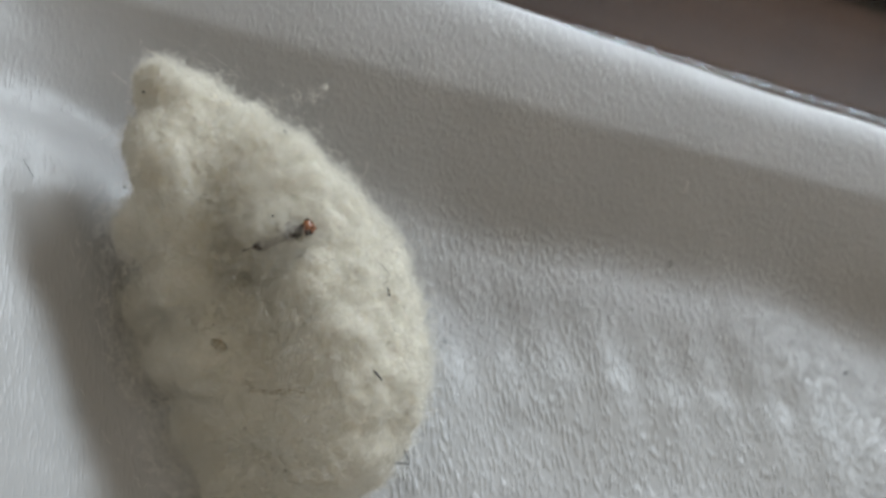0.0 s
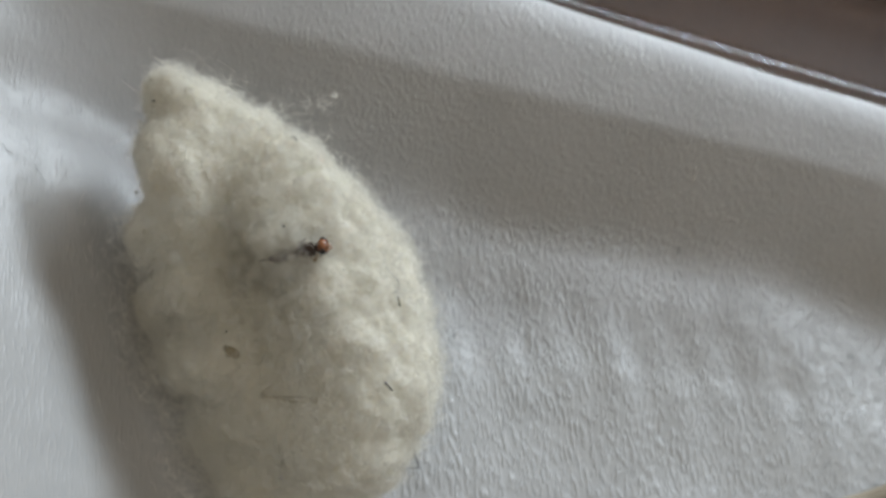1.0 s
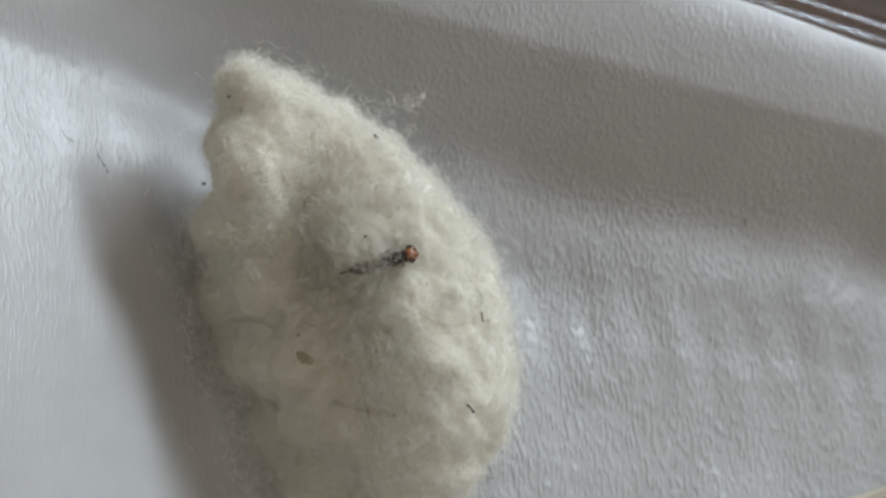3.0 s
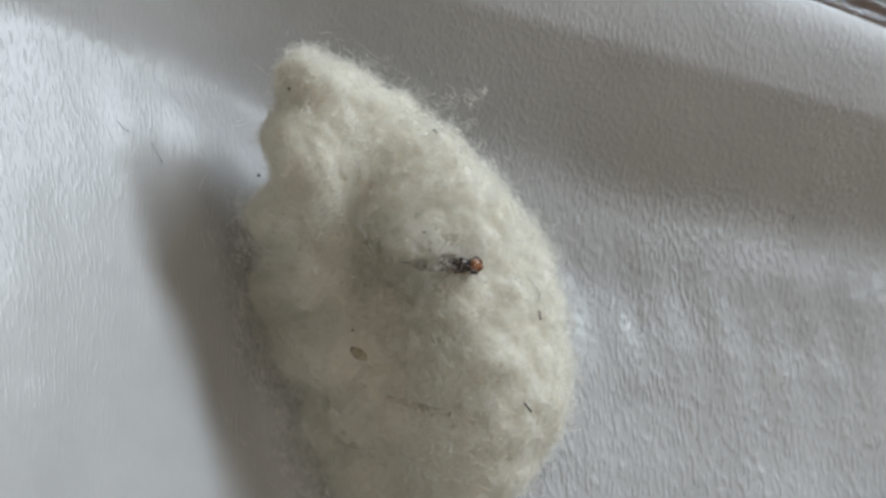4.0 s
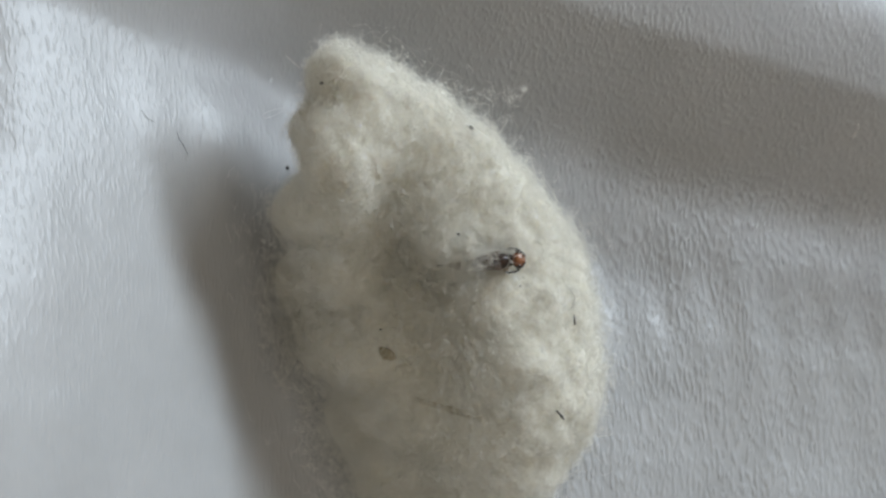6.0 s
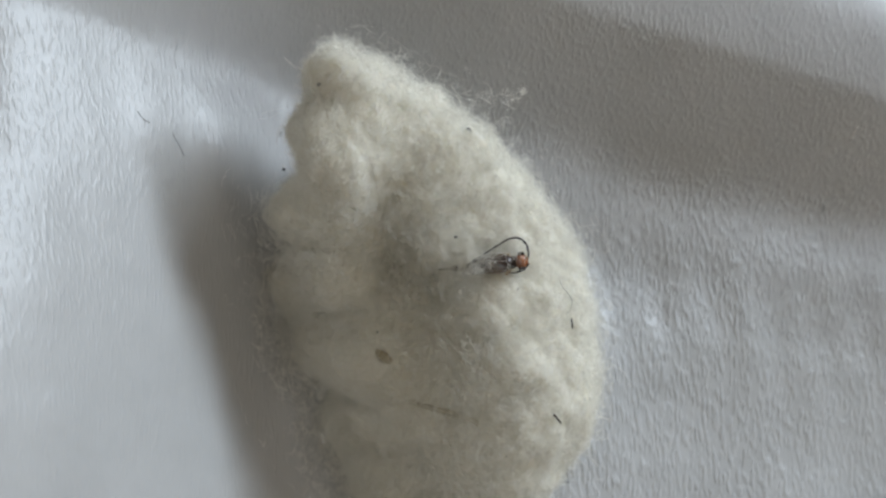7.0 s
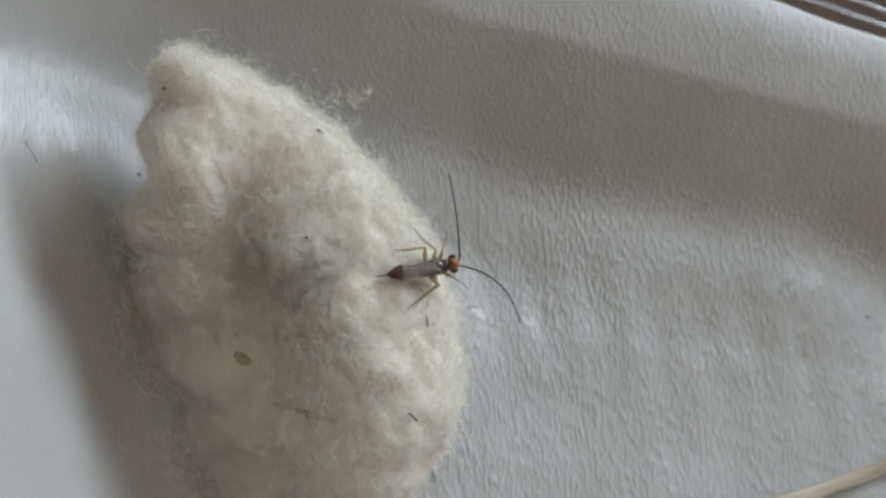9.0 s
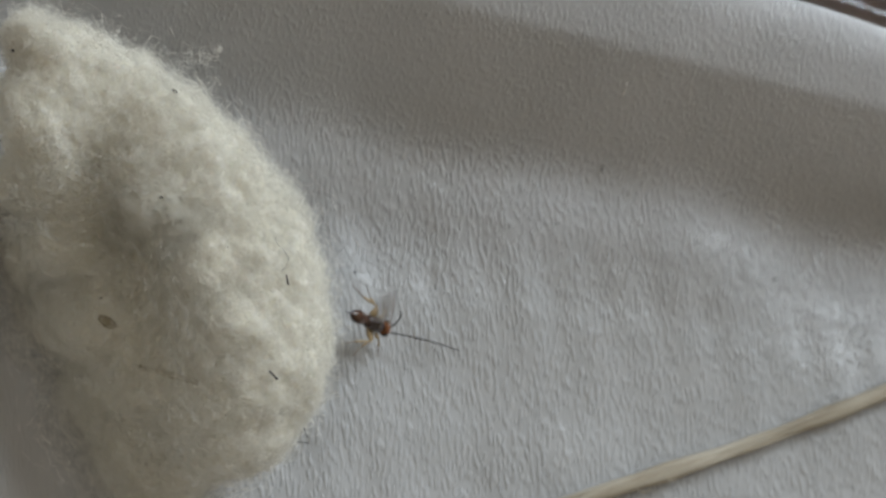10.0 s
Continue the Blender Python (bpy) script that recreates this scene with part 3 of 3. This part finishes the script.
def fleck(label, x, y, size, turn, ground, mat=None):
    """A tiny uneven crumb."""
    bm = bmesh.new()
    bmesh.ops.create_icosphere(bm, subdivisions=2, radius=1.0)
    for v in bm.verts:
        v.co *= 1 + 0.25 * noise.noise(v.co * 1.7 + Vector((x, y, 0)))
        v.co = Vector((v.co.x * size[0], v.co.y * size[1], v.co.z * size[1] * 0.8)) * MM
    ob = new("speck", mesh_of(bm, "speck", mat or DARK))
    ob.matrix_world = pose(x * MM, y * MM, (ground(x, y) + (size[1] * 0.45 + (0.16 if ground is on_wool else 0) if size[0] < 0.3 else -0.05)) * MM, 0, 0, turn)
    return tagged(ob, label, "speck", "dark specks")


def build_litter():
    for x, y, size, turn in ((-7.9, 8.8, (0.10, 0.09), 0), (-8.36, 5.29, (0.11, 0.09), 30), (0.3, 6.9, (0.19, 0.09), -35), (-3.2, -3.4, (0.06, 0.05), 0),
                             (2.7, -10.2, (0.05, 0.05), 0), (-6.2, 10.1, (0.06, 0.05), 10), (2.7, -1.5, (0.06, 0.05), 0), (-0.6, 1.2, (0.10, 0.07), 0)):
        fleck("tiny dark speck on the cream cotton wool", x, y, size, turn, on_wool if x > -8.2 else lambda x, y: 5.25)
    for x, y, size in ((43.0, -2.2, (0.09, 0.08)), (26.5, 1.5, (0.06, 0.05)), (47.0, -16.7, (0.05, 0.05)), (12.8, -1.4, (0.07, 0.06)), (48.2, -4.4, (0.05, 0.05))):
        fleck("tiny dark speck on the white tissue", x, y, size, 20, on_paper)
    hair("dark_fibre", "short straight black fibre on the cotton wool", "fibre", [(5.86, -2.98), (5.97, -3.50)], 0.046, on_wool, 0.45)
    hair("dark_fibre", "short straight black fibre on the cotton wool", "fibre", [(4.78, -8.05), (5.02, -8.25), (5.26, -8.48)], 0.055, on_wool, 0.48)
    hair("curled_hair", "thin curled brown hair on the cotton wool", "hair", [(5.4, -0.9), (5.5, -1.3), (5.95, -1.75), (6.1, -2.1), (5.95, -2.5), (5.6, -2.75)], 0.013, on_wool, 0.26)
    # a bent hair that sticks out of the wool's flank, and the end of another
    for pts, rad, label in (([(5.4, -11.7, 5.1), (6.2, -11.85, 5.3), (6.64, -11.8, 5.42), (7.3, -11.7, 5.6), (7.88, -11.82, 5.74), (7.8, -11.45, 5.7), (7.62, -10.75, 5.6)], 0.035, "thin bent brown hair sticking out of the cotton wool"),
                            ([(4.6, -12.2, 3.6), (5.35, -12.85, 3.6), (5.4, -13.2, 3.4)], 0.03, "short dark hair end sticking out of the cotton wool")):
        bm = bmesh.new()
        tube(bm, [Vector(p) * MM for p in pts], rad * MM, 6)
        tagged(new("loose_hair", mesh_of(bm, "loose_hair", DARK)), label, "hair")
    hair("loose_hair", "thin dark hair on white tissue", "hair", [(-14.2, 7.1), (-14.05, 6.75), (-13.8, 6.4), (-13.55, 5.95)], 0.011, on_paper)
    hair("loose_hair", "faint grey hair on white tissue", "hair", [(-16.2, 8.0), (-15.9, 7.6), (-15.5, 7.45)], 0.012, on_paper, 0.02, HAIRGREY)
    hair("dark_fibre", "short black fibre on white tissue", "fibre", [(30.0, 5.0), (29.98, 5.5)], 0.030, on_paper)
    hair("loose_hair", "faint grey curved hair on white tissue", "hair", [(10.2, 3.8), (10.9, 3.75), (11.7, 3.35), (12.6, 2.6)], 0.008, on_paper, 0.02, HAIRGREY)
    hair("loose_hair", "faint grey curved hair on white tissue", "hair", [(13.5, -0.4), (13.8, -0.7), (14.2, -0.9)], 0.009, on_paper, 0.02, HAIRGREY)
    hair("cotton_strand", "short white cotton strand on white tissue", "fibre", [(30.5, 9.5), (30.7, 9.8), (30.8, 10.3)], 0.03, on_paper, 0.03, FIBRE)
    # plant crumbs half sunk in the wool
    seed = fleck("olive brown seed crumb sunk in the cotton wool", -2.9, -4.75, (0.54, 0.32), -35, on_wool, SEED)
    seed.name = "seed_crumb"
    hair("plant_shred", "faint olive plant shred sunk in the cotton wool", "plant shred", [(-1.2, -7.2), (0.0, -7.6), (0.9, -8.0), (1.6, -8.4)], 0.26, on_wool, -0.22, SHRED)


# ---- the wasp ----
def ellipsoid(bm, centre, radii, turn=(0, 0, 0), seg=20, rings=12):
    m = pose(*[c * MM for c in centre], *turn) @ Matrix.Diagonal((*[r * MM for r in radii], 1))
    return bmesh.ops.create_uvsphere(bm, u_segments=seg, v_segments=rings, radius=1.0, matrix=m)["verts"]


ANTENNA_N, ANTENNA_L = 14, 4.7
LEGS = {  # root x, lengths of femur, tibia, tarsus; outward headings when free
    "fore": (-0.55, (0.62, 0.62, 0.60), (55, 40, 62), 6.8, 7.9),
    "mid": (-0.98, (0.70, 0.88, 0.92), (80, 138, 128), 7.6, 8.4),
    "hind": (-1.40, (0.90, 1.20, 1.25), (70, 166, 158), 8.2, 8.8),
}
wasp_parts = {}


def lathe(bm, profile, sides=22, squash=0.9):
    rings = [[bm.verts.new((x * MM, r * MM * math.cos(a), r * MM * squash * math.sin(a) + z * MM)) for a in [2 * math.pi * k / sides for k in range(sides)]] for x, r, z in profile]
    for a, b in zip(rings, rings[1:]):
        for k in range(sides):
            bm.faces.new((a[k], b[k], b[(k + 1) % sides], a[(k + 1) % sides]))
    bm.faces.new(rings[0])
    bm.faces.new(rings[-1][::-1])
    bmesh.ops.recalc_face_normals(bm, faces=bm.faces)


def wing_mesh(side):
    """A thin blade from its root back, gently cambered."""
    bm = bmesh.new()
    n, w = 16, 6
    grid = []
    for i in range(n + 1):
        u = i / n
        x = -2.2 * u
        half = 0.52 * (0.22 + 0.78 * math.sin(min(1, u * 1.25) * math.pi / 2) ** 0.8) * math.sqrt(max(0.0, 1 - max(0, (u - 0.72) / 0.28) ** 2.4))
        row = []
        for j in range(w + 1):
            v = j / w
            y = side * (0.30 * (1 - u) * 0.2 + 0.36 - half * 2 * v * 0.95)
            z = 0.14 * math.sin(math.pi * v) * (1 - 0.4 * u) - 0.10 * u - 0.12 * (1 - v) ** 3 + 0.02 * math.sin(9 * u + 5 * v)
            row.append(bm.verts.new((x * MM, y * MM, z * MM)))
        grid.append(row)
    for a, b in zip(grid, grid[1:]):
        for j in range(w):
            if (a[j].co - a[j + 1].co).length > 1e-7 or (b[j].co - b[j + 1].co).length > 1e-7:
                bm.faces.new((a[j], a[j + 1], b[j + 1], b[j]) if side > 0 else (a[j + 1], a[j], b[j], b[j + 1]))
    bm.normal_update()
    return bm


def wing_pose(side, spread):
    """A wing folded along the back (0) to swung out and up (1)."""
    return pose(-0.82 * MM, side * 0.04 * MM, (0.50 + 0.035 * side) * MM, 25 * spread, -4 + 20 * spread, -side * 2 - (72 if side > 0 else 50) * spread)


def build_wasp():
    root = tagged(new("wasp"), "small brown wasp with orange head and long black antennae", "wasp")
    bm = bmesh.new()
    vs = ellipsoid(bm, (0, 0, 0), (0.36, 0.48, 0.42))
    for v in vs:
        if v.co.x < 0:
            v.co.x *= 0.72
        v.co.z -= 0.12 * max(0, v.co.x)
    head = part("head", bm, HEAD, root, "orange brown head")
    for side in (1, -1):
        bm = bmesh.new()
        ellipsoid(bm, (0.04, side * 0.365, 0.08), (0.20, 0.15, 0.25), (side * 10, 0, 0))
        part("eye", bm, EYE, head, "glossy dark brown eye")
        bm = bmesh.new()
        tube(bm, [(0.22 * MM, side * 0.10 * MM, -0.26 * MM), (0.32 * MM, side * 0.07 * MM, -0.38 * MM), (0.30 * MM, side * 0.01 * MM, -0.46 * MM)], [0.06 * MM, 0.05 * MM, 0.02 * MM], 8)
        part("mandible", bm, HEAD, head)
        bm = bmesh.new()
        tube(bm, [(0.24 * MM, side * 0.13 * MM, 0.12 * MM), (0.42 * MM, side * 0.16 * MM, 0.17 * MM)], [0.06 * MM, 0.05 * MM], 8)
        part("scape", bm, HEAD, head)
    for x, y in ((-0.02, 0), (-0.09, 0.06), (-0.09, -0.06)):
        bm = bmesh.new()
        ellipsoid(bm, (x, y, 0.39), (0.035, 0.035, 0.03), seg=8, rings=6)
        part("ocellus", bm, EYE, head)
    bm = bmesh.new()
    ellipsoid(bm, (-0.42, 0, -0.05), (0.26, 0.34, 0.32))
    part("pronotum", bm, DARKBODY, root, "black brown collar")
    bm = bmesh.new()
    vs = ellipsoid(bm, (-1.00, 0, 0.0), (0.66, 0.45, 0.47), seg=26, rings=16)
    for v in vs:
        v.co += v.co.normalized() * 0.00002 * noise.noise(v.co * 9000)
    part("thorax", bm, DARKBODY, root, "glossy black brown thorax")
    bm = bmesh.new()
    ellipsoid(bm, (-1.50, 0, 0.12), (0.30, 0.32, 0.28))
    part("scutellum", bm, DARKBODY, root)
    bm = bmesh.new()
    ellipsoid(bm, (-1.72, 0, -0.04), (0.38, 0.40, 0.38))
    part("propodeum", bm, DARKBODY, root)
    bm = bmesh.new()
    prof = []
    for k in range(31):
        u = k / 30
        r = 0.43 * math.sin(math.pi * min(1, 0.10 + 0.52 * u ** 0.75)) ** 0.9 * (1 - max(0, (u - 0.55) / 0.45) ** 1.7 * 0.93)
        r *= 1 - 0.05 * (abs((u * 6) % 1 - 0.5) > 0.42)
        prof.append((-1.85 - 1.95 * u, max(r, 0.02), -0.06 - 0.05 * u + 0.10 * u * u))
    lathe(bm, prof)
    abdomen = part("abdomen", bm, ABDOMEN, root, "glossy reddish brown pointed abdomen")
    bm = bmesh.new()
    tube(bm, [(-3.72 * MM, 0, -0.02 * MM), (-4.05 * MM, 0, 0.0), (-4.36 * MM, 0, 0.04 * MM)], [0.045 * MM, 0.035 * MM, 0.02 * MM], 8)
    part("ovipositor", bm, BLACKCHITIN, abdomen, "short black ovipositor")
    for side in (1, -1):
        wing = part("wing", wing_mesh(side), WING, root, "clear grey folded wing")
        wing.matrix_basis = wing_pose(side, 0.0)
        wasp_parts["wing", side] = wing
        sol = wing.modifiers.new("thickness", "SOLIDIFY")
        sol.thickness = 0.008 * MM
        for a, b, c in (((0, 0.42, -0.08), (-1.0, 0.39, -0.12), (-1.75, 0.36, -0.16)), ((0, 0.40, 0.05), (-0.9, 0.18, 0.09), (-1.85, 0.02, 0.0)), ((-0.1, 0.30, 0.05), (-0.8, -0.10, 0.07), (-1.4, -0.40, -0.02))):
            bm = bmesh.new()
            tube(bm, [(p[0] * MM, side * p[1] * MM, p[2] * MM) for p in (a, b, c)], [0.022 * MM, 0.018 * MM, 0.010 * MM], 6)
            part("vein", bm, VEIN, wing)
        # antenna: a chain of stiff joints
        step = ANTENNA_L / ANTENNA_N
        for k in range(ANTENNA_N):
            r = 0.052 - 0.022 * k / ANTENNA_N
            bm = bmesh.new()
            tube(bm, [(-0.02 * MM, 0, 0), (0.04 * MM, 0, 0), ((step - 0.04) * MM, 0, 0), ((step + 0.02) * MM, 0, 0)], [r * 0.75 * MM, r * MM, r * MM, r * 0.75 * MM], 8)
            wasp_parts["antenna", side, k] = part("antenna_joint", bm, BLACKCHITIN, root, "thin black antenna joint")
        for name, (x, lengths, _, _, _) in LEGS.items():
            for k, (kind, length) in enumerate(zip(("femur", "tibia", "tarsus"), lengths)):
                r0, r1 = ((0.085, 0.11), (0.045, 0.06), (0.030, 0.022))[k]
                if name == "hind":
                    r0, r1 = r0 * 1.25, r1 * 1.25
                bm = bmesh.new()
                tube(bm, [(length * u * MM, 0, 0) for u in (-0.02, 0.08, 0.3, 0.6, 0.9, 1.02)], [q * MM for q in ((0.5 * r0, 0.8 * r0, r1, r1, 0.8 * r0, 0.5 * r0) if k == 0 else (0.6 * r0, r0, r0, r1, r1, 0.6 * r1))], 8)
                wasp_parts[name, side, k] = part(kind, bm, (AMBER, AMBER, VEIN)[k], root)
    return root


def chitin(name, dark, light, rough, scale=5000):
    m = plain(name, dark, light, scale, rough, 0.00001)
    m.node_tree.nodes["Principled BSDF"].inputs["Coat Weight"].default_value = 0.25
    return m


HAIRGREY = plain("grey_hair", (0.16, 0.15, 0.14), (0.24, 0.23, 0.22), 9000, 0.5, 0.00002)
SEED = plain("olive_plant_crumb", (0.30, 0.265, 0.18), (0.42, 0.375, 0.28), 3000, 0.8, 0.00005)
SHRED = plain("pale_plant_shred", (0.40, 0.36, 0.25), (0.54, 0.49, 0.37), 3000, 0.8, 0.00005)
HEAD = chitin("orange_chitin", (0.12, 0.036, 0.012), (0.36, 0.13, 0.040), 0.38, 2600)
EYE = chitin("eye_lens", (0.012, 0.007, 0.006), (0.03, 0.014, 0.010), 0.18)
DARKBODY = chitin("black_brown_chitin", (0.010, 0.006, 0.005), (0.045, 0.018, 0.010), 0.30, 2600)
ABDOMEN = chitin("red_brown_chitin", (0.030, 0.011, 0.006), (0.10, 0.036, 0.014), 0.25, 1500)
BLACKCHITIN = plain("black_chitin", (0.006, 0.005, 0.005), (0.014, 0.011, 0.010), 5000, 0.6, 0.00001)
AMBER = chitin("amber_chitin", (0.28, 0.19, 0.085), (0.48, 0.35, 0.19), 0.4, 2000)
VEIN = chitin("brown_chitin", (0.10, 0.06, 0.03), (0.20, 0.13, 0.07), 0.45)
WING = plain("wing_membrane", (0.30, 0.28, 0.27), (0.42, 0.40, 0.39), 2600, 0.2, 0.00003)
WING.node_tree.nodes["Principled BSDF"].inputs["Alpha"].default_value = 0.2


build_room()
build_table()
build_tray()
build_tissue()
cotton, WOOL = build_cotton()
build_straw()
build_litter()
wasp = build_wasp()


# ---- motion ----
# seconds, place of the head (mm), heading and nose-up angle (degrees)
CRAWL = [
    (0.0, 1.28, 0.31, 11.00, 4, 43), (0.5, 1.47, 0.21, 11.07, 3, 43), (1.0, 1.48, -0.22, 11.10, -4, 45), (1.5, 1.42, 0.06, 11.15, 8, 46),
    (2.2, 1.56, 0.05, 11.13, 7, 46), (3.3, 1.74, 0.17, 11.19, 10, 40), (3.5, 1.78, 0.25, 11.20, 10, 39), (4.0, 2.02, -0.66, 11.06, -10, 38),
    (4.5, 2.10, -0.14, 11.16, 3, 39), (5.0, 2.35, -0.52, 11.18, -4, 38), (5.5, 2.37, -0.33, 11.14, -2, 36), (5.7, 2.32, -0.24, 11.14, 0, 36),
    (6.8, 2.90, -0.11, 11.15, 3, 31), (7.0, 2.70, -0.09, 11.24, 4, 32), (7.3, 3.03, -0.20, 11.22, 2, 28), (7.6, 3.36, -0.26, 11.33, 1, 23),
    (7.8, 3.54, -0.40, 11.28, -3, 21), (8.0, 3.63, -0.88, 11.35, -9, 22), (8.2, 4.15, -0.39, 11.28, 1, 19), (8.3, 4.48, 0.17, 11.24, 4, 16),
    (8.4, 4.50, 0.16, 11.28, 5, 16), (8.5, 4.40, -0.10, 11.38, 2, 17), (8.6, 4.65, -0.45, 11.30, -3, 16), (8.7, 5.55, -0.60, 11.00, -4, 8),
    (8.8, 7.00, -0.58, 9.90, -8, -22), (8.9, 7.15, -0.60, 10.55, -8, -6), (9.0, 7.28, -0.22, 11.04, 9, 0), (9.1, 8.10, -0.71, 10.80, -1, -1),
    (9.2, 8.63, -1.52, 10.72, -12, -2), (9.3, 9.02, -2.80, 10.50, -23, -3), (9.4, 10.25, -3.91, 8.95, -25, -18), (9.5, 10.79, -4.37, 9.01, -11, -11),
    (9.6, 11.67, -4.34, 8.02, 0, -12), (9.7, 12.57, -4.19, 5.53, 7, -28), (9.8, 13.38, -4.06, 3.76, 10, -36), (9.9, 13.72, -4.27, 2.39, -1, -40), (10.0, 13.98, -5.09, 1.47, -14, -41),
]
# seconds, then for the left and the right antenna: heading at its root, at its tip (outwards from the nose), share over which it bends
FEEL = [
    (0.0, 165, 182, 0.2, 165, 182, 0.2), (2.2, 160, 184, 0.2, 165, 182, 0.2), (3.0, 140, 188, 0.2, 165, 182, 0.2), (3.3, 115, 192, 0.22, 165, 182, 0.2),
    (3.5, 110, 192, 0.22, 165, 182, 0.2), (4.0, 140, 186, 0.25, 150, 184, 0.2), (4.5, 150, 184, 0.25, 150, 184, 0.2), (5.0, 130, 186, 0.3, 60, 205, 0.45),
    (5.5, 110, 192, 0.3, 90, 203, 0.4), (5.7, 120, 188, 0.3, 130, 190, 0.3), (6.8, 140, 184, 0.3, 130, 186, 0.3), (7.0, 80, 207, 0.45, 140, 184, 0.3),
    (7.3, 60, 208, 0.5, 140, 184, 0.3), (7.5, 115, 182, 0.22, 115, 182, 0.22), (7.6, 105, 181, 0.22, 100, 182, 0.22), (7.7, 50, 186, 0.35, 45, 200, 0.4),
    (7.8, 10, 186, 0.35, 10, 203, 0.42), (8.0, 10, 184, 0.35, 0, 216, 0.62), (8.2, 12, 190, 0.4, 10, 196, 0.42), (8.3, 30, 138, 0.95, 10, 190, 0.38),
    (8.4, 35, 130, 0.95, 10, 188, 0.38), (8.5, 45, 122, 0.95, 12, 186, 0.36), (8.6, 45, 118, 0.9, 12, 184, 0.34), (8.7, 82, 103, 1.0, 25, 128, 0.9),
    (8.8, 80, 86, 1.0, 58, 98, 1.0), (8.9, 76, 94, 1.0, 50, 92, 1.0), (9.0, 90, 92, 1.0, 28, 84, 1.0), (9.1, 88, 108, 1.0, 32, 72, 1.0),
    (9.2, 55, 86, 1.0, 38, 98, 1.0), (9.3, 72, 82, 1.0, 35, 64, 1.0), (9.4, 78, 82, 1.0, 38, 58, 1.0), (9.5, 66, 74, 1.0, 46, 72, 1.0),
    (9.6, 72, 80, 1.0, 55, 66, 1.0), (9.7, 68, 76, 1.0, 68, 76, 1.0), (9.8, 80, 96, 1.0, 66, 70, 1.0), (9.9, 82, 86, 1.0, 54, 60, 1.0), (10.0, 168, 182, 1.0, -2, 4, 1.0),
]
TIMES = [0.0, 1.0, 2.2, 2.7, 3.0, 3.3, 3.5, 3.8, 4.0, 4.3, 4.5, 4.8, 5.0, 5.3, 5.5, 5.7, 6.3, 6.8] + [7.0 + 0.1 * k for k in range(31)]


def between(table, t):
    cols = list(zip(*table))
    return [float(np.interp(t, cols[0], c)) for c in cols[1:]]


def ease(a, b, t):
    u = min(1.0, max(0.0, (t - a) / (b - a)))
    return u * u * (3 - 2 * u)


def along(at, way):
    return Matrix.Translation(at) @ way.to_track_quat("X", "Z").to_matrix().to_4x4()


def aim(heading, lift, side):
    h, e = radians(heading), radians(lift)
    return Vector((math.cos(h) * math.cos(e), side * math.sin(h) * math.cos(e), math.sin(e)))


def motions():
    walk(wasp, [(t, pose(x * MM, y * MM, z * MM, 0, -nose, yaw)) for t, x, y, z, yaw, nose in CRAWL])
    rows = {}
    for t in TIMES:
        feel = between(FEEL, t)
        for side in (1, -1):
            root, tip, share = feel[:3] if side > 0 else feel[3:]
            at = Vector((0.42, side * 0.16, 0.17)) * MM
            free = ease(8.2, 8.8, t)
            tuck = ease(90, 150, root) * (1 - free)
            for k in range(ANTENNA_N):
                u = (k + 0.5) / ANTENNA_N
                way = aim(root + (tip - root) * ease(0, share, u), 16 - 26 * u + 8 * free - 50 * tuck + 26 * ease(9.5, 9.8, t), side)
                rows.setdefault(("antenna", side, k), []).append((t, along(at, way)))
                at = at + way * (ANTENNA_L / ANTENNA_N * MM)
            for n, (name, (x, lengths, heads, t0, t1)) in enumerate(LEGS.items()):
                out = ease(t0, t1, t)
                swing = 15 * math.sin(2 * math.pi * (4.2 * t + 0.5 * n + (0.5 if side > 0 else 0))) * ease(8.0, 8.5, t)
                at = Vector((x, side * 0.27, -0.30)) * MM
                for k in range(3):
                    head = (150, 176, 178)[k] * (1 - out) + (heads[k] + swing * (1, 0.8, 0.6)[k]) * out
                    lift = (-30, -48, -50)[k] * (1 - out) + (16, -18, -8)[k] * out
                    way = aim(head, lift, side)
                    rows.setdefault((name, side, k), []).append((t, along(at, way)))
                    at = at + way * (lengths[k] * MM)
    for side in (1, -1):
        for t, spread in ((0.0, 0.0), (8.6, 0.0), (9.2, 0.05), (9.6, 0.0), (9.8, 0.05), (9.9, 0.45), (10.0, 1.0)):
            rows.setdefault(("wing", side), []).append((t, wing_pose(side, spread)))
    for key, keys in rows.items():
        walk(wasp_parts[key], keys)


motions()
